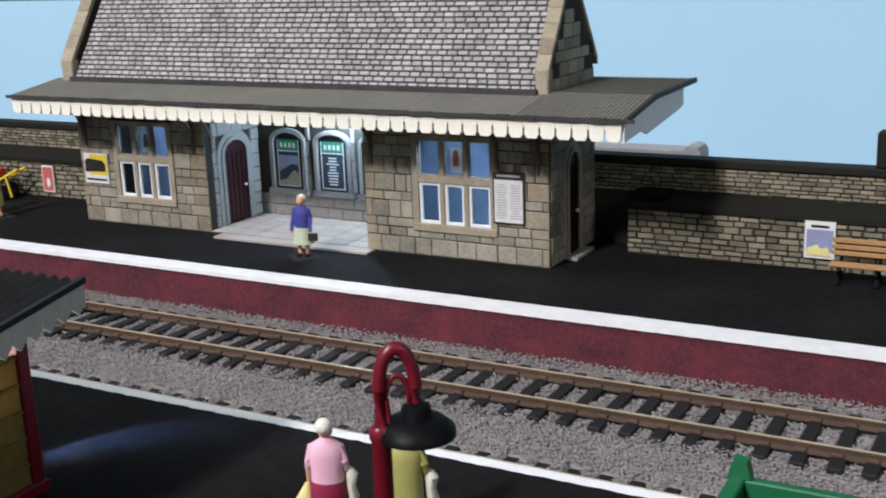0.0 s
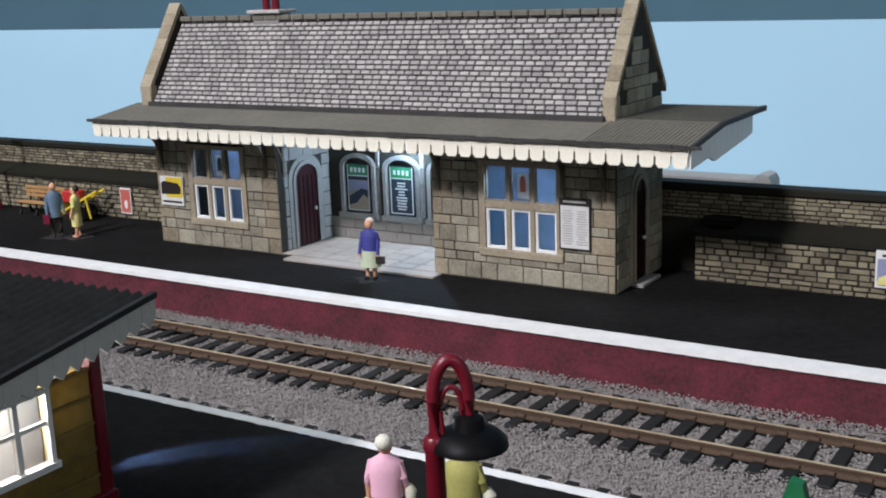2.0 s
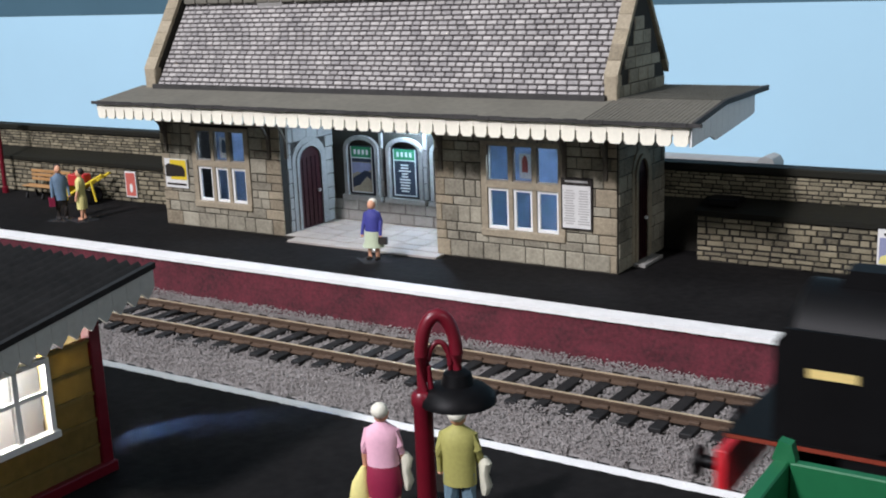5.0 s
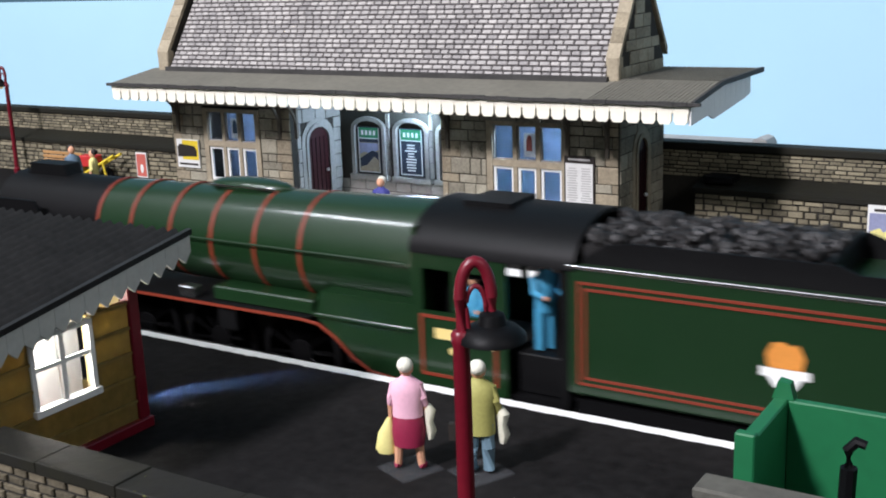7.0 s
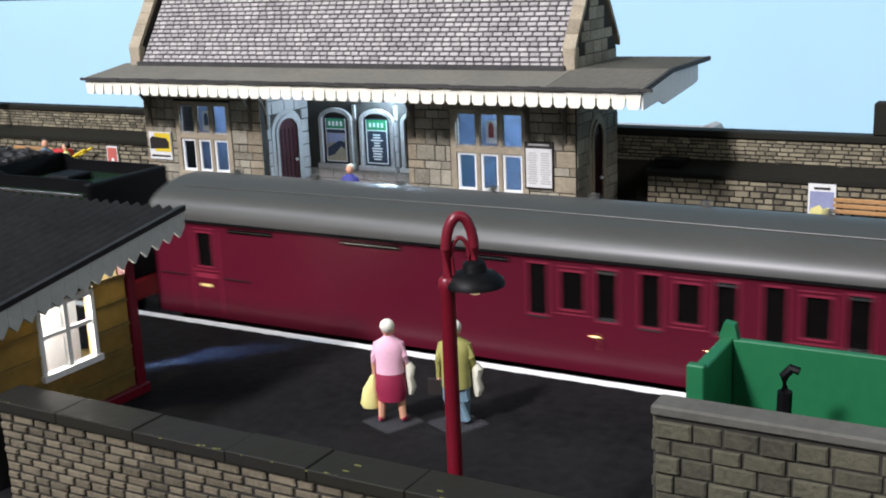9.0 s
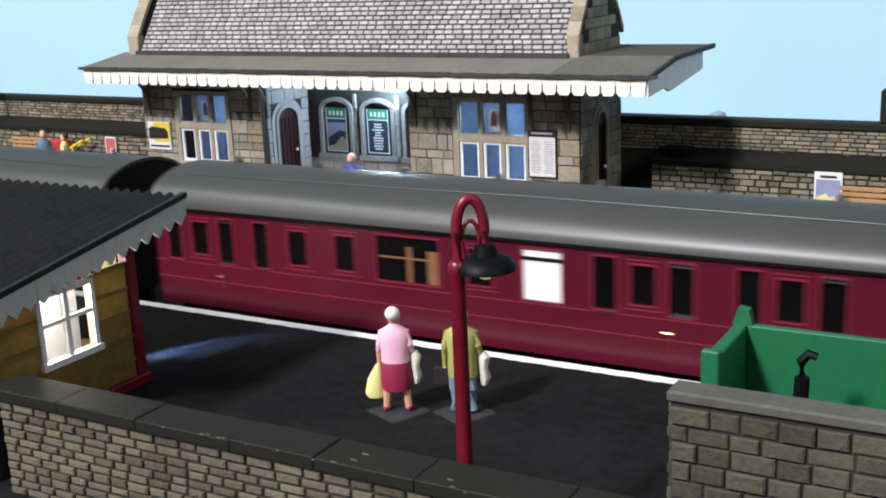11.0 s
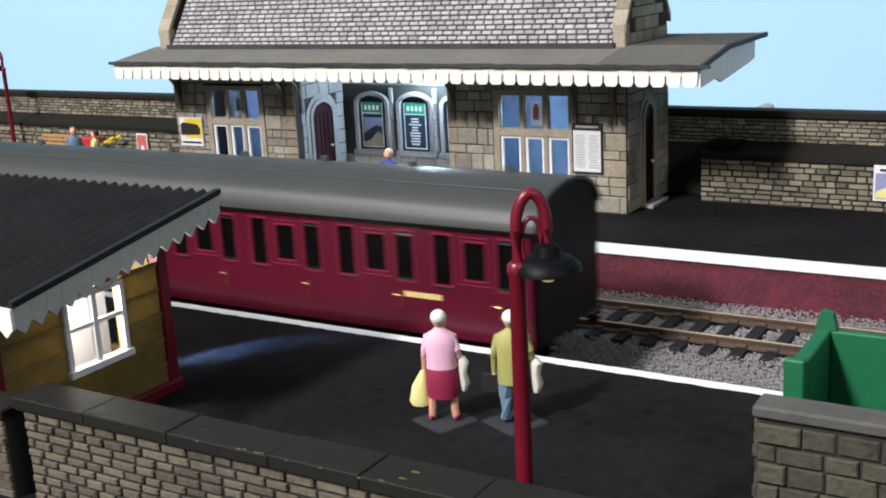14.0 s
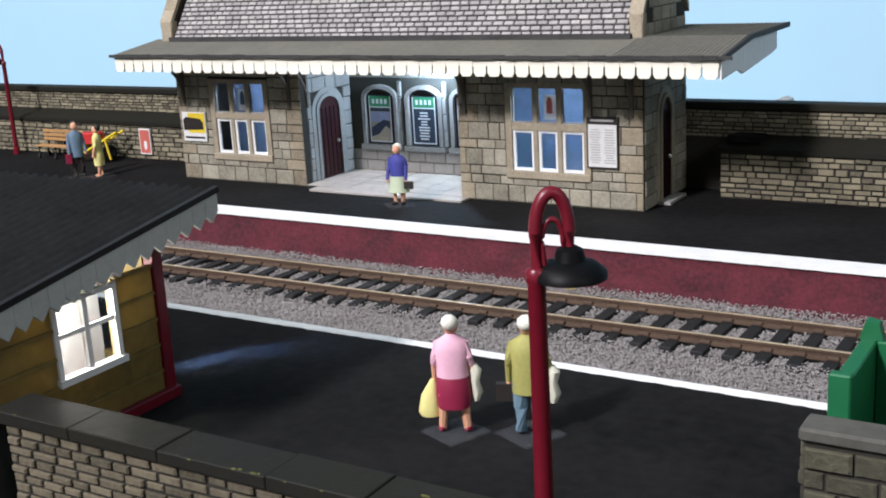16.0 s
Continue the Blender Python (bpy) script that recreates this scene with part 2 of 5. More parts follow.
def empty(name, x, y, z, label, category, group="", rz=0):
    ob = new(name)
    ob.empty_display_size = 0.005
    ob.matrix_basis = pose(x * MM, y * MM, z * MM, 0, 0, rz)
    return tagged(ob, label, category, group)


def box(bm, x0, x1, y0, y1, z0, z1, mi=0, bevel=0.0):
    vs = [bm.verts.new((x, y, z)) for x in (x0, x1) for y in (y0, y1) for z in (z0, z1)]
    fs = [bm.faces.new([vs[i] for i in f]) for f in ((0, 1, 3, 2), (4, 6, 7, 5), (0, 4, 5, 1), (2, 3, 7, 6), (0, 2, 6, 4), (1, 5, 7, 3))]
    for f in fs:
        f.material_index = mi
    if bevel:
        es = list({e for f in fs for e in f.edges})
        bmesh.ops.bevel(bm, geom=es, offset=bevel, segments=1, affect="EDGES", profile=0.5)
    return bm


def prism(bm, poly, axis, a, b, mi=0):
    """A flat outline drawn out along an axis from a to b: axis x takes (y, z), y takes (x, z), z takes (x, y)."""
    def at(p, s):
        return (s, p[0], p[1]) if axis == "x" else (p[0], s, p[1]) if axis == "y" else (p[0], p[1], s)
    lo, hi = [bm.verts.new(at(p, a)) for p in poly], [bm.verts.new(at(p, b)) for p in poly]
    k = len(poly)
    fs = [bm.faces.new(lo), bm.faces.new(hi[::-1])]
    fs += [bm.faces.new((lo[i], lo[(i + 1) % k], hi[(i + 1) % k], hi[i])) for i in range(k)]
    for f in fs:
        f.material_index = mi
    return bm


def tube(bm, pts, radii, seg=10, mi=0):
    """A round bar through points, with a radius at each."""
    rings = []
    pts = [Vector(p) for p in pts]
    for i, p in enumerate(pts):
        d = (pts[min(i + 1, len(pts) - 1)] - pts[max(i - 1, 0)]).normalized()
        q = d.to_track_quat("Z", "Y")
        r = radii[i] if isinstance(radii, (list, tuple)) else radii
        rings.append([bm.verts.new(p + q @ Vector((r * math.cos(2 * math.pi * k / seg), r * math.sin(2 * math.pi * k / seg), 0))) for k in range(seg)])
    fs = [bm.faces.new(rings[0][::-1]), bm.faces.new(rings[-1])]
    for a, b in zip(rings, rings[1:]):
        fs += [bm.faces.new((a[k], a[(k + 1) % seg], b[(k + 1) % seg], b[k])) for k in range(seg)]
    for f in fs:
        f.material_index = mi
    return bm


def blob(bm, x, y, z, rx, ry, rz, mi=0, sub=2):
    r = bmesh.ops.create_icosphere(bm, subdivisions=sub, radius=1.0, matrix=Matrix.Translation((x, y, z)) @ Matrix.Diagonal((rx, ry, rz, 1)))
    for f in {f for v in r["verts"] for f in v.link_faces}:
        f.material_index = mi
    return bm


def loft(bm, rings, mi=0, seg=12):
    """Ovals (x, y, z, rx, ry) joined from bottom to top."""
    made = [[bm.verts.new((x + rx * math.cos(2 * math.pi * k / seg), y + ry * math.sin(2 * math.pi * k / seg), z)) for k in range(seg)] for x, y, z, rx, ry in rings]
    fs = [bm.faces.new(made[0][::-1]), bm.faces.new(made[-1])]
    for a, b in zip(made, made[1:]):
        fs += [bm.faces.new((a[k], a[(k + 1) % seg], b[(k + 1) % seg], b[k])) for k in range(seg)]
    for f in fs:
        f.material_index = mi
    return bm


def setting(name, bm, material, label="", smooth=False):
    return tagged(part(name, bm, material, None, label, smooth), kind="structure")


B = bmesh.new


def courses(u0, u1, v0, v1, heights, lengths, holes=(), gap=0.25, seed=1):
    """Stones of a wall as (u0, u1, v0, v1): broken courses that leave the holes open."""
    rnd = random.Random(seed)
    out, v, row = [], v0, 0
    while v < v1 - 0.6:
        hgt = min(rnd.choice(heights), v1 - v)
        spans = [(u0, u1)]
        for a, b, c, d in holes:
            if v + hgt * 0.5 > c and v + hgt * 0.5 < d:
                spans = [s for lo, hi in spans for s in ((lo, min(hi, a)), (max(lo, b), hi)) if s[1] - s[0] > 0.5]
        for lo, hi in spans:
            u, first = lo, True
            while u < hi - 0.1:
                ln = rnd.uniform(*lengths) * (0.55 if first and row % 2 else 1)
                first = False
                if hi - u - ln < lengths[0] * 0.5:
                    ln = hi - u
                out.append((u + gap / 2, u + ln - gap / 2, v + gap / 2, v + hgt - gap / 2))
                u += ln
        v += hgt
        row += 1
    return out


def unit_piece(name, material, edge=0.07):
    """A unit block centred on x and z whose face looks to -y, with worn edges; its back lies at y = 0."""
    bm = B()
    o, e = 0.5, 0.5 - edge
    back = [bm.verts.new((x, 0, z)) for x, z in ((-o, -o), (o, -o), (o, o), (-o, o))]
    mid = [bm.verts.new((x, -0.6, z)) for x, z in ((-o, -o), (o, -o), (o, o), (-o, o))]
    front = [bm.verts.new((x, -1, z)) for x, z in ((-e, -e), (e, -e), (e, e), (-e, e))]
    bm.faces.new(front)
    for a, b in ((mid, front), (back, mid)):
        for i in range(4):
            bm.faces.new((a[i], a[(i + 1) % 4], b[(i + 1) % 4], b[i]))
    me = bpy.data.meshes.new(name)
    bmesh.ops.recalc_face_normals(bm, faces=bm.faces)
    bm.to_mesh(me)
    bm.free()
    me.materials.append(M[material])
    return me


def lay(name, rects, place, depth, material, parent, most=290, seed=3, uneven=0.3, rest="stone_field", wob=0.0):
    """Lays pieces on a face. place(u, v) gives the matrix of a face point in millimetres whose -y looks out. Up to most are single pieces, the others one mesh."""
    rnd = random.Random(seed)
    me = unit_piece(name, material)
    tall = []
    for i, (a, b, c, d) in enumerate(rects):
        a, b, c, d = (e + sgn * rnd.uniform(0, wob) for e, sgn in ((a, 1), (b, -1), (c, 1), (d, -1)))
        m = place((a + b) / 2, (c + d) / 2) @ Matrix.Rotation(radians(rnd.uniform(-4, 4) * wob), 4, "Y") @ Matrix.Diagonal(((b - a), depth * rnd.uniform(1 - uneven, 1 + uneven), (d - c), 1))
        m = Matrix.Scale(MM, 4) @ m
        if i < most:
            o = new(name, me)
            o.parent = parent
            o.matrix_parent_inverse = parent.matrix_basis.inverted()
            o.matrix_basis = m
        else:
            tall.append(m)
    if tall:
        co = np.array([v.co for v in me.vertices])
        fa = [list(p.vertices) for p in me.polygons]
        vs, fs = [], []
        for m in tall:
            a = np.array(m)
            k = len(vs) * len(co)
            vs.append(co @ a[:3, :3].T + a[:3, 3])
            fs += [[k + i for i in f] for f in fa]
        big = bpy.data.meshes.new(rest)
        big.from_pydata(np.concatenate(vs).tolist(), [], fs)
        big.materials.append(M[material])
        o = new(rest, big)
        o.parent = parent
        o.matrix_parent_inverse = parent.matrix_basis.inverted()
        tagged(o, kind="stuff")


def bars(bm, x0, x1, y, z0, z1, rows, seed=1, mi=0, fill=0.55, thick=0.12, jitter=0.35):
    """Lines of unreadable print as thin bars on a face that looks to -y."""
    rnd = random.Random(seed)
    step = (z1 - z0) / rows
    for r in range(rows):
        w = (x1 - x0) * rnd.uniform(1 - jitter, 1)
        c = (x0 + x1) / 2
        box(bm, c - w / 2, c + w / 2, y - thick, y, z0 + r * step + step * (1 - fill) / 2, z0 + (r + 1) * step - step * (1 - fill) / 2, mi)
    return bm


# ---- baseboard, platforms, track ----
TOP = 0.0
EDGE_F, EDGE_N = -40.2, -127.2
LEFT, RIGHT = -900.0, 520.0
RAIL_Z, BED_Z, NEAR_RAIL_Z = -10.2, -13.4, -15.8

setting("ground", prism(B(), [(-420, -40), (120, -40), (120, -14.1), (-79, -14.1), (-90, -19.0), (-420, -19.0)], "x", LEFT, RIGHT), "ballast_bed", "grey ballast bed on the layout baseboard")


def rough_edge(bm, x0, x1, ya, yb, z0, z1, seed, step=1.7, wob=0.16):
    """A painted line with a hand-made, uneven edge towards -y and +y."""
    rnd = random.Random(seed)
    n = int((x1 - x0) / step)
    rows = [(x0 + i * step, ya + rnd.uniform(-wob, wob), yb + rnd.uniform(-wob, wob) * 0.6) for i in range(n + 1)]
    lo = [(bm.verts.new((x, a, z1)), bm.verts.new((x, b, z1)), bm.verts.new((x, a, z0)), bm.verts.new((x, b, z0))) for x, a, b in rows]
    for p, q in zip(lo, lo[1:]):
        bm.faces.new((p[0], q[0], q[1], p[1]))
        bm.faces.new((p[2], q[2], q[0], p[0]))
        bm.faces.new((p[1], q[1], q[3], p[3]))
    return bm


def far_platform():
    bm = box(B(), LEFT, RIGHT, EDGE_F + 0.6, 110, BED_Z - 1, TOP)
    setting("platform_far", bm, "tarmac", "dark tarmac station platform")
    bm = B()
    rnd = random.Random(5)
    n = int((RIGHT - LEFT) / 4)
    grid = []
    for i in range(n + 1):
        x = LEFT + 4 * i
        grid.append([bm.verts.new((x, EDGE_F + 0.25 * noise.noise((x * 0.07, z * 0.2, 0)) + rnd.uniform(-0.1, 0.1), z)) for z in (-14.6, -11, -7.5, -4, -0.25)] + [bm.verts.new((x, EDGE_F + 0.7, -0.25))])
    for a, b in zip(grid, grid[1:]):
        for k in range(5):
            bm.faces.new((a[k], b[k], b[k + 1], a[k + 1]))
    setting("platform_wall_far", bm, "maroon_wall", "maroon painted platform face, stained near the ballast")
    setting("platform_line_far", rough_edge(B(), LEFT, RIGHT, EDGE_F - 0.75, EDGE_F + 6.0, -1.1, 0.15, 7), "line", "hand-painted white platform edge line")


def near_platform():
    setting("platform_near", box(B(), LEFT, RIGHT, -330, EDGE_N + 0.3, -19.5, TOP), "tarmac", "dark tarmac station platform")
    setting("platform_line_near", rough_edge(B(), LEFT, RIGHT, EDGE_N - 2.3, EDGE_N + 0.45, -1.2, 0.15, 8, wob=0.2), "line", "hand-painted white platform edge line")


def track(yc, name, x0, x1, rail_z, pitch=7.55):
    root = empty(name, 0, yc, rail_z, "single railway track with rusty rails on black sleepers", "railway track")
    sl = mesh_of("sleeper", box(B(), -1.6, 1.6, -15.5, 15.5, -3.3, -2.0, 0, 0.15), "sleeper")
    ch = mesh_of("rail_chair", box(B(), -1.3, 1.3, -1.5, 1.5, -2.0, -1.1, 0, 0.2), "rail_rust")
    rnd = random.Random(2)
    n = int((x1 - x0) / pitch)
    for i in range(n):
        x = (x0 + i * pitch + rnd.uniform(-0.25, 0.25)) * MM
        o = new("sleeper", sl)
        o.parent, o.matrix_basis = root, pose(x, 0, 0, 0, 0, rnd.uniform(-1, 1))
        for s in (-1, 1):
            c = new("rail_chair", ch)
            c.parent, c.matrix_basis = root, pose(x, s * 8.6 * MM, 0)
    for s in (-1, 1):
        y = s * 8.6
        bm = B()
        prism(bm, [(y - 1.2, -2.3), (y + 1.2, -2.3), (y + 1.2, -1.9), (y + 0.3, -1.6), (y + 0.3, -0.8), (y + 0.6, -0.6), (y + 0.6, -0.06), (y - 0.6, -0.06), (y - 0.6, -0.6), (y - 0.3, -0.8), (y - 0.3, -1.6), (y - 1.2, -1.9)], "x", LEFT, RIGHT)
        rail = part("rail", bm, "rail_rust", root, "rusty brown rail")
        part("rail_head", box(B(), LEFT, RIGHT, y - 0.42, y + 0.42, -0.06, 0.02), "rail_top", rail, "worn shiny rail head")


def ballast():
    """Loose chippings, too many to count."""
    rnd = np.random.RandomState(4)
    base = np.array([(1, 0, 0), (-1, 0, 0), (0, 1, 0), (0, -1, 0), (0, 0, 1), (0, 0, -0.8)], float)
    tri = np.array([(0, 2, 4), (2, 1, 4), (1, 3, 4), (3, 0, 4), (2, 0, 5), (1, 2, 5), (3, 1, 5), (0, 3, 5)])
    n = 190000
    x = rnd.uniform(-420, 190, n)
    y = rnd.uniform(-98, EDGE_F - 0.3, n)
    d = np.abs(np.abs(y + 63.2) - 8.6)
    z = BED_Z + 0.45 + rnd.uniform(-0.8, 0.3, n) + 0.5 * np.sin(x * 0.11) * np.sin(y * 0.3)
    z -= np.clip((-79 - y) / 11, 0, 1) * 4.9
    bank = np.clip((y - (EDGE_F - 7)) / 6, 0, 1)
    z += bank * rnd.uniform(0.0, 1.2, n)
    keep = (d > 1.6)
    inside = (np.abs(y + 63.2) < 14.5)
    near_sleeper = np.abs(((x + 500) / 7.55 + 0.5) % 1 - 0.5) * 7.55 < 1.9
    dash = (y < -88.5) & (np.abs(((x + 500) / 7.55 + 0.5) % 1 - 0.5) * 7.55 < 1.9)
    keep &= ~dash
    keep &= ~(inside & near_sleeper & (rnd.rand(n) < 0.90))
    x, y, z = x[keep], y[keep], z[keep]
    n = len(x)
    s = rnd.uniform(0.17, 0.42, (n, 3)) * np.array([1, 1, 0.8])
    a = rnd.uniform(0, 6.28, n)
    v = base[None] * s[:, None] + rnd.normal(0, 0.05, (n, 6, 3))
    c, sn = np.cos(a)[:, None], np.sin(a)[:, None]
    v = np.stack([v[..., 0] * c - v[..., 1] * sn, v[..., 0] * sn + v[..., 1] * c, v[..., 2]], -1) + np.stack([x, y, z], -1)[:, None]
    f = (tri[None] + 6 * np.arange(n)[:, None, None]).reshape(-1, 3)
    me = bpy.data.meshes.new("ballast")
    me.from_pydata((v.reshape(-1, 3) * MM).tolist(), [], f.tolist())
    me.materials.append(M["ballast"])
    tagged(new("ballast", me), "grey granite ballast chippings between the platforms", "ballast", kind="stuff")


def room():
    """The sky board behind the layout and the plain room round it."""
    bm = B()
    box(bm, -2000, 1500, 150, 154, -40, 74)
    setting("backdrop", bm, "sky", "plain sky-blue backdrop board behind the layout")
    setting("wall_north", box(B(), -2600, 2600, 420, 440, -900, 1400), "dark_room")
    setting("wall_south", box(B(), -2600, 2600, -2020, -2000, -900, 1400), "room")
    setting("wall_west", box(B(), -2620, -2600, -2000, 420, -900, 1400), "room")
    setting("wall_east", box(B(), 2600, 2620, -2000, 420, -900, 1400), "room")
    setting("ceiling", box(B(), -2600, 2600, -2000, 420, 1400, 1420), "room")
    setting("floor", box(B(), -2600, 2600, -2000, 420, -920, -900), "room")


far_platform()
near_platform()
track(-63.2, "railway_track", -500, 330, RAIL_Z)
track(-105.0, "railway_track", -500, 330, NEAR_RAIL_Z)
ballast()
room()


# ---- station building ----
X0, X1, DEPTH, WALL = -188.8, 0.0, 36.6, 3.0
PX0, PX1, PDEEP = -129.5, -64.5, 30.0
EAVE = 46.0


def station():
    st = empty("station_building", 0, 0, 0, "stone railway station building with slate roof and cream-edged canopy", "station building")
    wl, wr = (-170.6, -146.0, 10.8, 37.6), (-45.0, -19.0, 10.8, 38.0)

    def slab(bm, a, b, holes):
        xs = sorted({a, b, *[h[0] for h in holes], *[h[1] for h in holes]})
        for p, q in zip(xs, xs[1:]):
            inside = [h for h in holes if h[0] <= p and q <= h[1]]
            if inside:
                box(bm, p, q, 0, WALL, 0, inside[0][2])
                box(bm, p, q, 0, WALL, inside[0][3], EAVE)
            else:
                box(bm, p, q, 0, WALL, 0, EAVE)
        return bm

    front_l = part("front_wall", slab(B(), X0, PX0, [wl]), "mortar", st, "coursed buff stone front wall")
    front_r = part("front_wall", slab(B(), PX1, X1, [wr]), "mortar", st, "coursed buff stone front wall")
    end_l = part("end_wall", box(B(), X0, X0 + WALL, WALL, DEPTH, 0, EAVE), "mortar", st)
    bm = B()
    box(bm, X1 - WALL, X1, WALL, 13, 0, EAVE)
    box(bm, X1 - WALL, X1, 13, 22, 33, EAVE)
    box(bm, X1 - WALL, X1, 22, DEPTH, 0, EAVE)
    end_r = part("end_wall", bm, "mortar", st, "shaded stone end wall with a doorway")
    back = part("back_wall", box(B(), X0 + WALL, X1 - WALL, DEPTH - WALL, DEPTH, 0, EAVE), "brick_wall", st)
    bm = B()
    box(bm, PX0 - WALL, PX0, WALL, 9.0, 0, EAVE)
    box(bm, PX0 - WALL, PX0, 21.5, PDEEP + WALL, 0, EAVE)
    box(bm, PX0 - WALL, PX0, 9.0, 21.5, 31, EAVE)
    pl = part("porch_side_wall", bm, "mortar", st)
    pr = part("porch_side_wall", box(B(), PX1, PX1 + WALL, WALL, PDEEP + WALL, 0, EAVE), "mortar", st)
    pb = part("porch_back_wall", box(B(), PX0, PX1, PDEEP, PDEEP + WALL, 0, EAVE), "mortar", st)
    part("ceiling_panel", box(B(), X0 + WALL, X1 - WALL, WALL, DEPTH - WALL, EAVE, EAVE + 1), "grey_stone", st)
    part("room_lining", box(B(), X0 + WALL, PX0 - WALL, 26, 27, 0, EAVE), "blue_room", st, "blue-lit room interior")
    part("room_lining", box(B(), PX1 + WALL, X1 - WALL, 30, 31, 0, EAVE), "blue_room", st, "blue-lit room interior")

    def stones(a, b, holes, seed):
        return courses(a, b, 0.3, EAVE - 1.2, (3.0, 3.8, 4.6, 5.6), (3.8, 9.4), holes, 0.2, seed)

    def on_front(u, v):
        return Matrix.Translation((u, 0, v))

    def quoin_split(rects, edges):
        q = [r for r in rects if any(abs(r[0] - e) < 0.6 or abs(r[1] - e) < 0.6 for e in edges)]
        return [r for r in rects if r not in q], q

    hl = [(wl[0] - 2.0, wl[1] + 2.0, wl[2] - 2.6, wl[3] + 1.2)]
    hr = [(wr[0] - 2.0, wr[1] + 2.0, wr[2] - 2.6, wr[3] + 1.2)]
    for par, a, b, holes, seed in ((front_l, X0, PX0, hl, 11), (front_r, PX1, X1, hr, 12)):
        rect, q = quoin_split(stones(a, b, holes, seed), (a, b))
        lay("stone", rect, on_front, 0.4, "stone", par, wob=0.14)
        lay("quoin", q, on_front, 0.42, "quoin", par, wob=0.1)
    turn = Matrix.Rotation(radians(90), 4, "Z")
    lay("stone", courses(0.5, DEPTH, 0.3, EAVE + 2, (3.4, 4.2, 5.0), (5, 8), [(12, 23, 0, 34)], 0.28, 13), lambda u, v: Matrix.Translation((X1, u, v)) @ turn, 0.35, "stone", end_r)
    lay("stone", courses(WALL, PDEEP, 1, EAVE - 1, (4.2, 5.2), (6, 9), [(5.5, 25, 0, 36)], 0.28, 14), lambda u, v: Matrix.Translation((PX0, u, v)) @ turn, 0.35, "grey_stone", pl)
    lay("stone", courses(PX0, PX1, 1, 9.5, (4.0, 4.6), (6, 9), (), 0.28, 15), lambda u, v: Matrix.Translation((u, PDEEP, v)), 0.35, "grey_stone", pb)
    lay("stone", courses(PX0, PX1, 36, EAVE - 1, (5.0,), (14, 18), (), 0.28, 16), lambda u, v: Matrix.Translation((u, PDEEP, v)), 0.35, "grey_stone", pb)

    # windows
    for par, (x0, x1, z0, z1), cols in ((front_l, wl, 3), (front_r, wr, 3)):
        mid = z0 + (z1 - z0) * 0.53
        w = part("window", box(B(), x0 + 0.4, x1 - 0.4, -0.45, 1.6, mid - 1.1, mid + 1.1), "tan", st, "tan stone mullioned window with white casements")
        for ja, jb in ((x0 - 1.8, x0 + 0.4), (x1 - 0.4, x1 + 1.8)):
            part("jamb", box(B(), ja, jb, -0.55, 1.6, z0, z1 + 1.0), "tan", w)
        part("lintel", box(B(), x0 + 0.4, x1 - 0.4, -0.55, 1.6, z1 - 0.2, z1 + 1.0), "tan", w)
        part("sill", box(B(), x0 - 1.9, x1 + 1.9, -1.1, 1.6, z0 - 2.4, z0, 0, 0.2), "tan", w, "tan stone sill")
        step = (x1 - x0 - 0.8) / cols
        for i in range(cols):
            a = x0 + 0.4 + i * step
            if i:
                part("mullion", box(B(), a - 0.75, a + 0.75, -0.4, 1.6, z0, z1 - 0.2), "tan", w)
            for lo, hi, m, t in ((z0, mid - 1.1, "white", 0.95), (mid + 1.1, z1 - 0.2, "grey_stone", 0.45)):
                p, q = a + (0.75 if i else 0), a + step - (0.75 if i < cols - 1 else 0)
                bm = B()
                box(bm, p, p + t, 0.2, 1.0, lo, hi)
                box(bm, q - t, q, 0.2, 1.0, lo, hi)
                box(bm, p + t, q - t, 0.2, 1.0, lo, lo + t)
                box(bm, p + t, q - t, 0.2, 1.0, hi - t, hi)
                part("casement", bm, m, w)
                pane = part("pane", box(B(), p + t, q - t, 0.5, 0.7, lo + t, hi - t), "glass", w)
                pane.visible_shadow = False
        bm = B()
        c = (x0 + x1) / 2
        box(bm, c - 2.2, c + 2.2, 2.2, 2.4, mid + 2, z1 - 3, 0)
        box(bm, c - 1.2, c + 0.8, 2.05, 2.2, mid + 4, z1 - 5, 1)
        blob(bm, c - 0.2, 2.1, z1 - 5, 1.0, 0.15, 1.6, 1, 1)
        part("window_bill", bm, ["paper", "rose_print" if par == front_r else "slate_blue"], w, "small bill stuck inside the window")

    # doors
    def door(par, at, label, zt, w0, w1):
        def bow(r, rise):
            """Jambs and a round head, r outside the opening."""
            c, half = (w0 + w1) / 2, (w1 - w0) / 2 + r
            return [(c + half, 0.8)] + [(c + half * math.cos(t), zt - 5.0 + (5.0 + rise) * math.sin(t)) for t in np.linspace(0, math.pi, 11)] + [(c - half, 0.8)]
        d = part("door", prism(B(), bow(0.0, 0.0), "x", at - 0.7, at + 0.1), "door", par, label)
        bm = B()
        for k in range(1, 5):
            y = w0 + (w1 - w0) * k / 5
            box(bm, at + 0.1, at + 0.25, y - 0.12, y + 0.12, 1.2, zt - 4)
        part("batten", bm, "black", d)
        part("door_knob", blob(B(), at + 0.9, w1 - 1.8, 14.0, 0.7, 0.7, 0.7, 0, 2), "white", d, "pale round door knob", True)
        bm = B()
        for r, o in ((3.6, 0.5), (1.5, 1.0)):
            outer, inn = bow(r, r), bow(0.0, 0.0)
            for i in range(len(inn) - 1):
                prism(bm, [outer[i], outer[i + 1], inn[i + 1], inn[i]], "x", at - 0.4, at + o)
        part("door_surround", bm, "grey_stone" if at < -50 else "tan", par, "moulded stone arch round the door")
        return d

    door(st, PX0, "dark maroon planked arched door", 31, 9.0, 21.5)
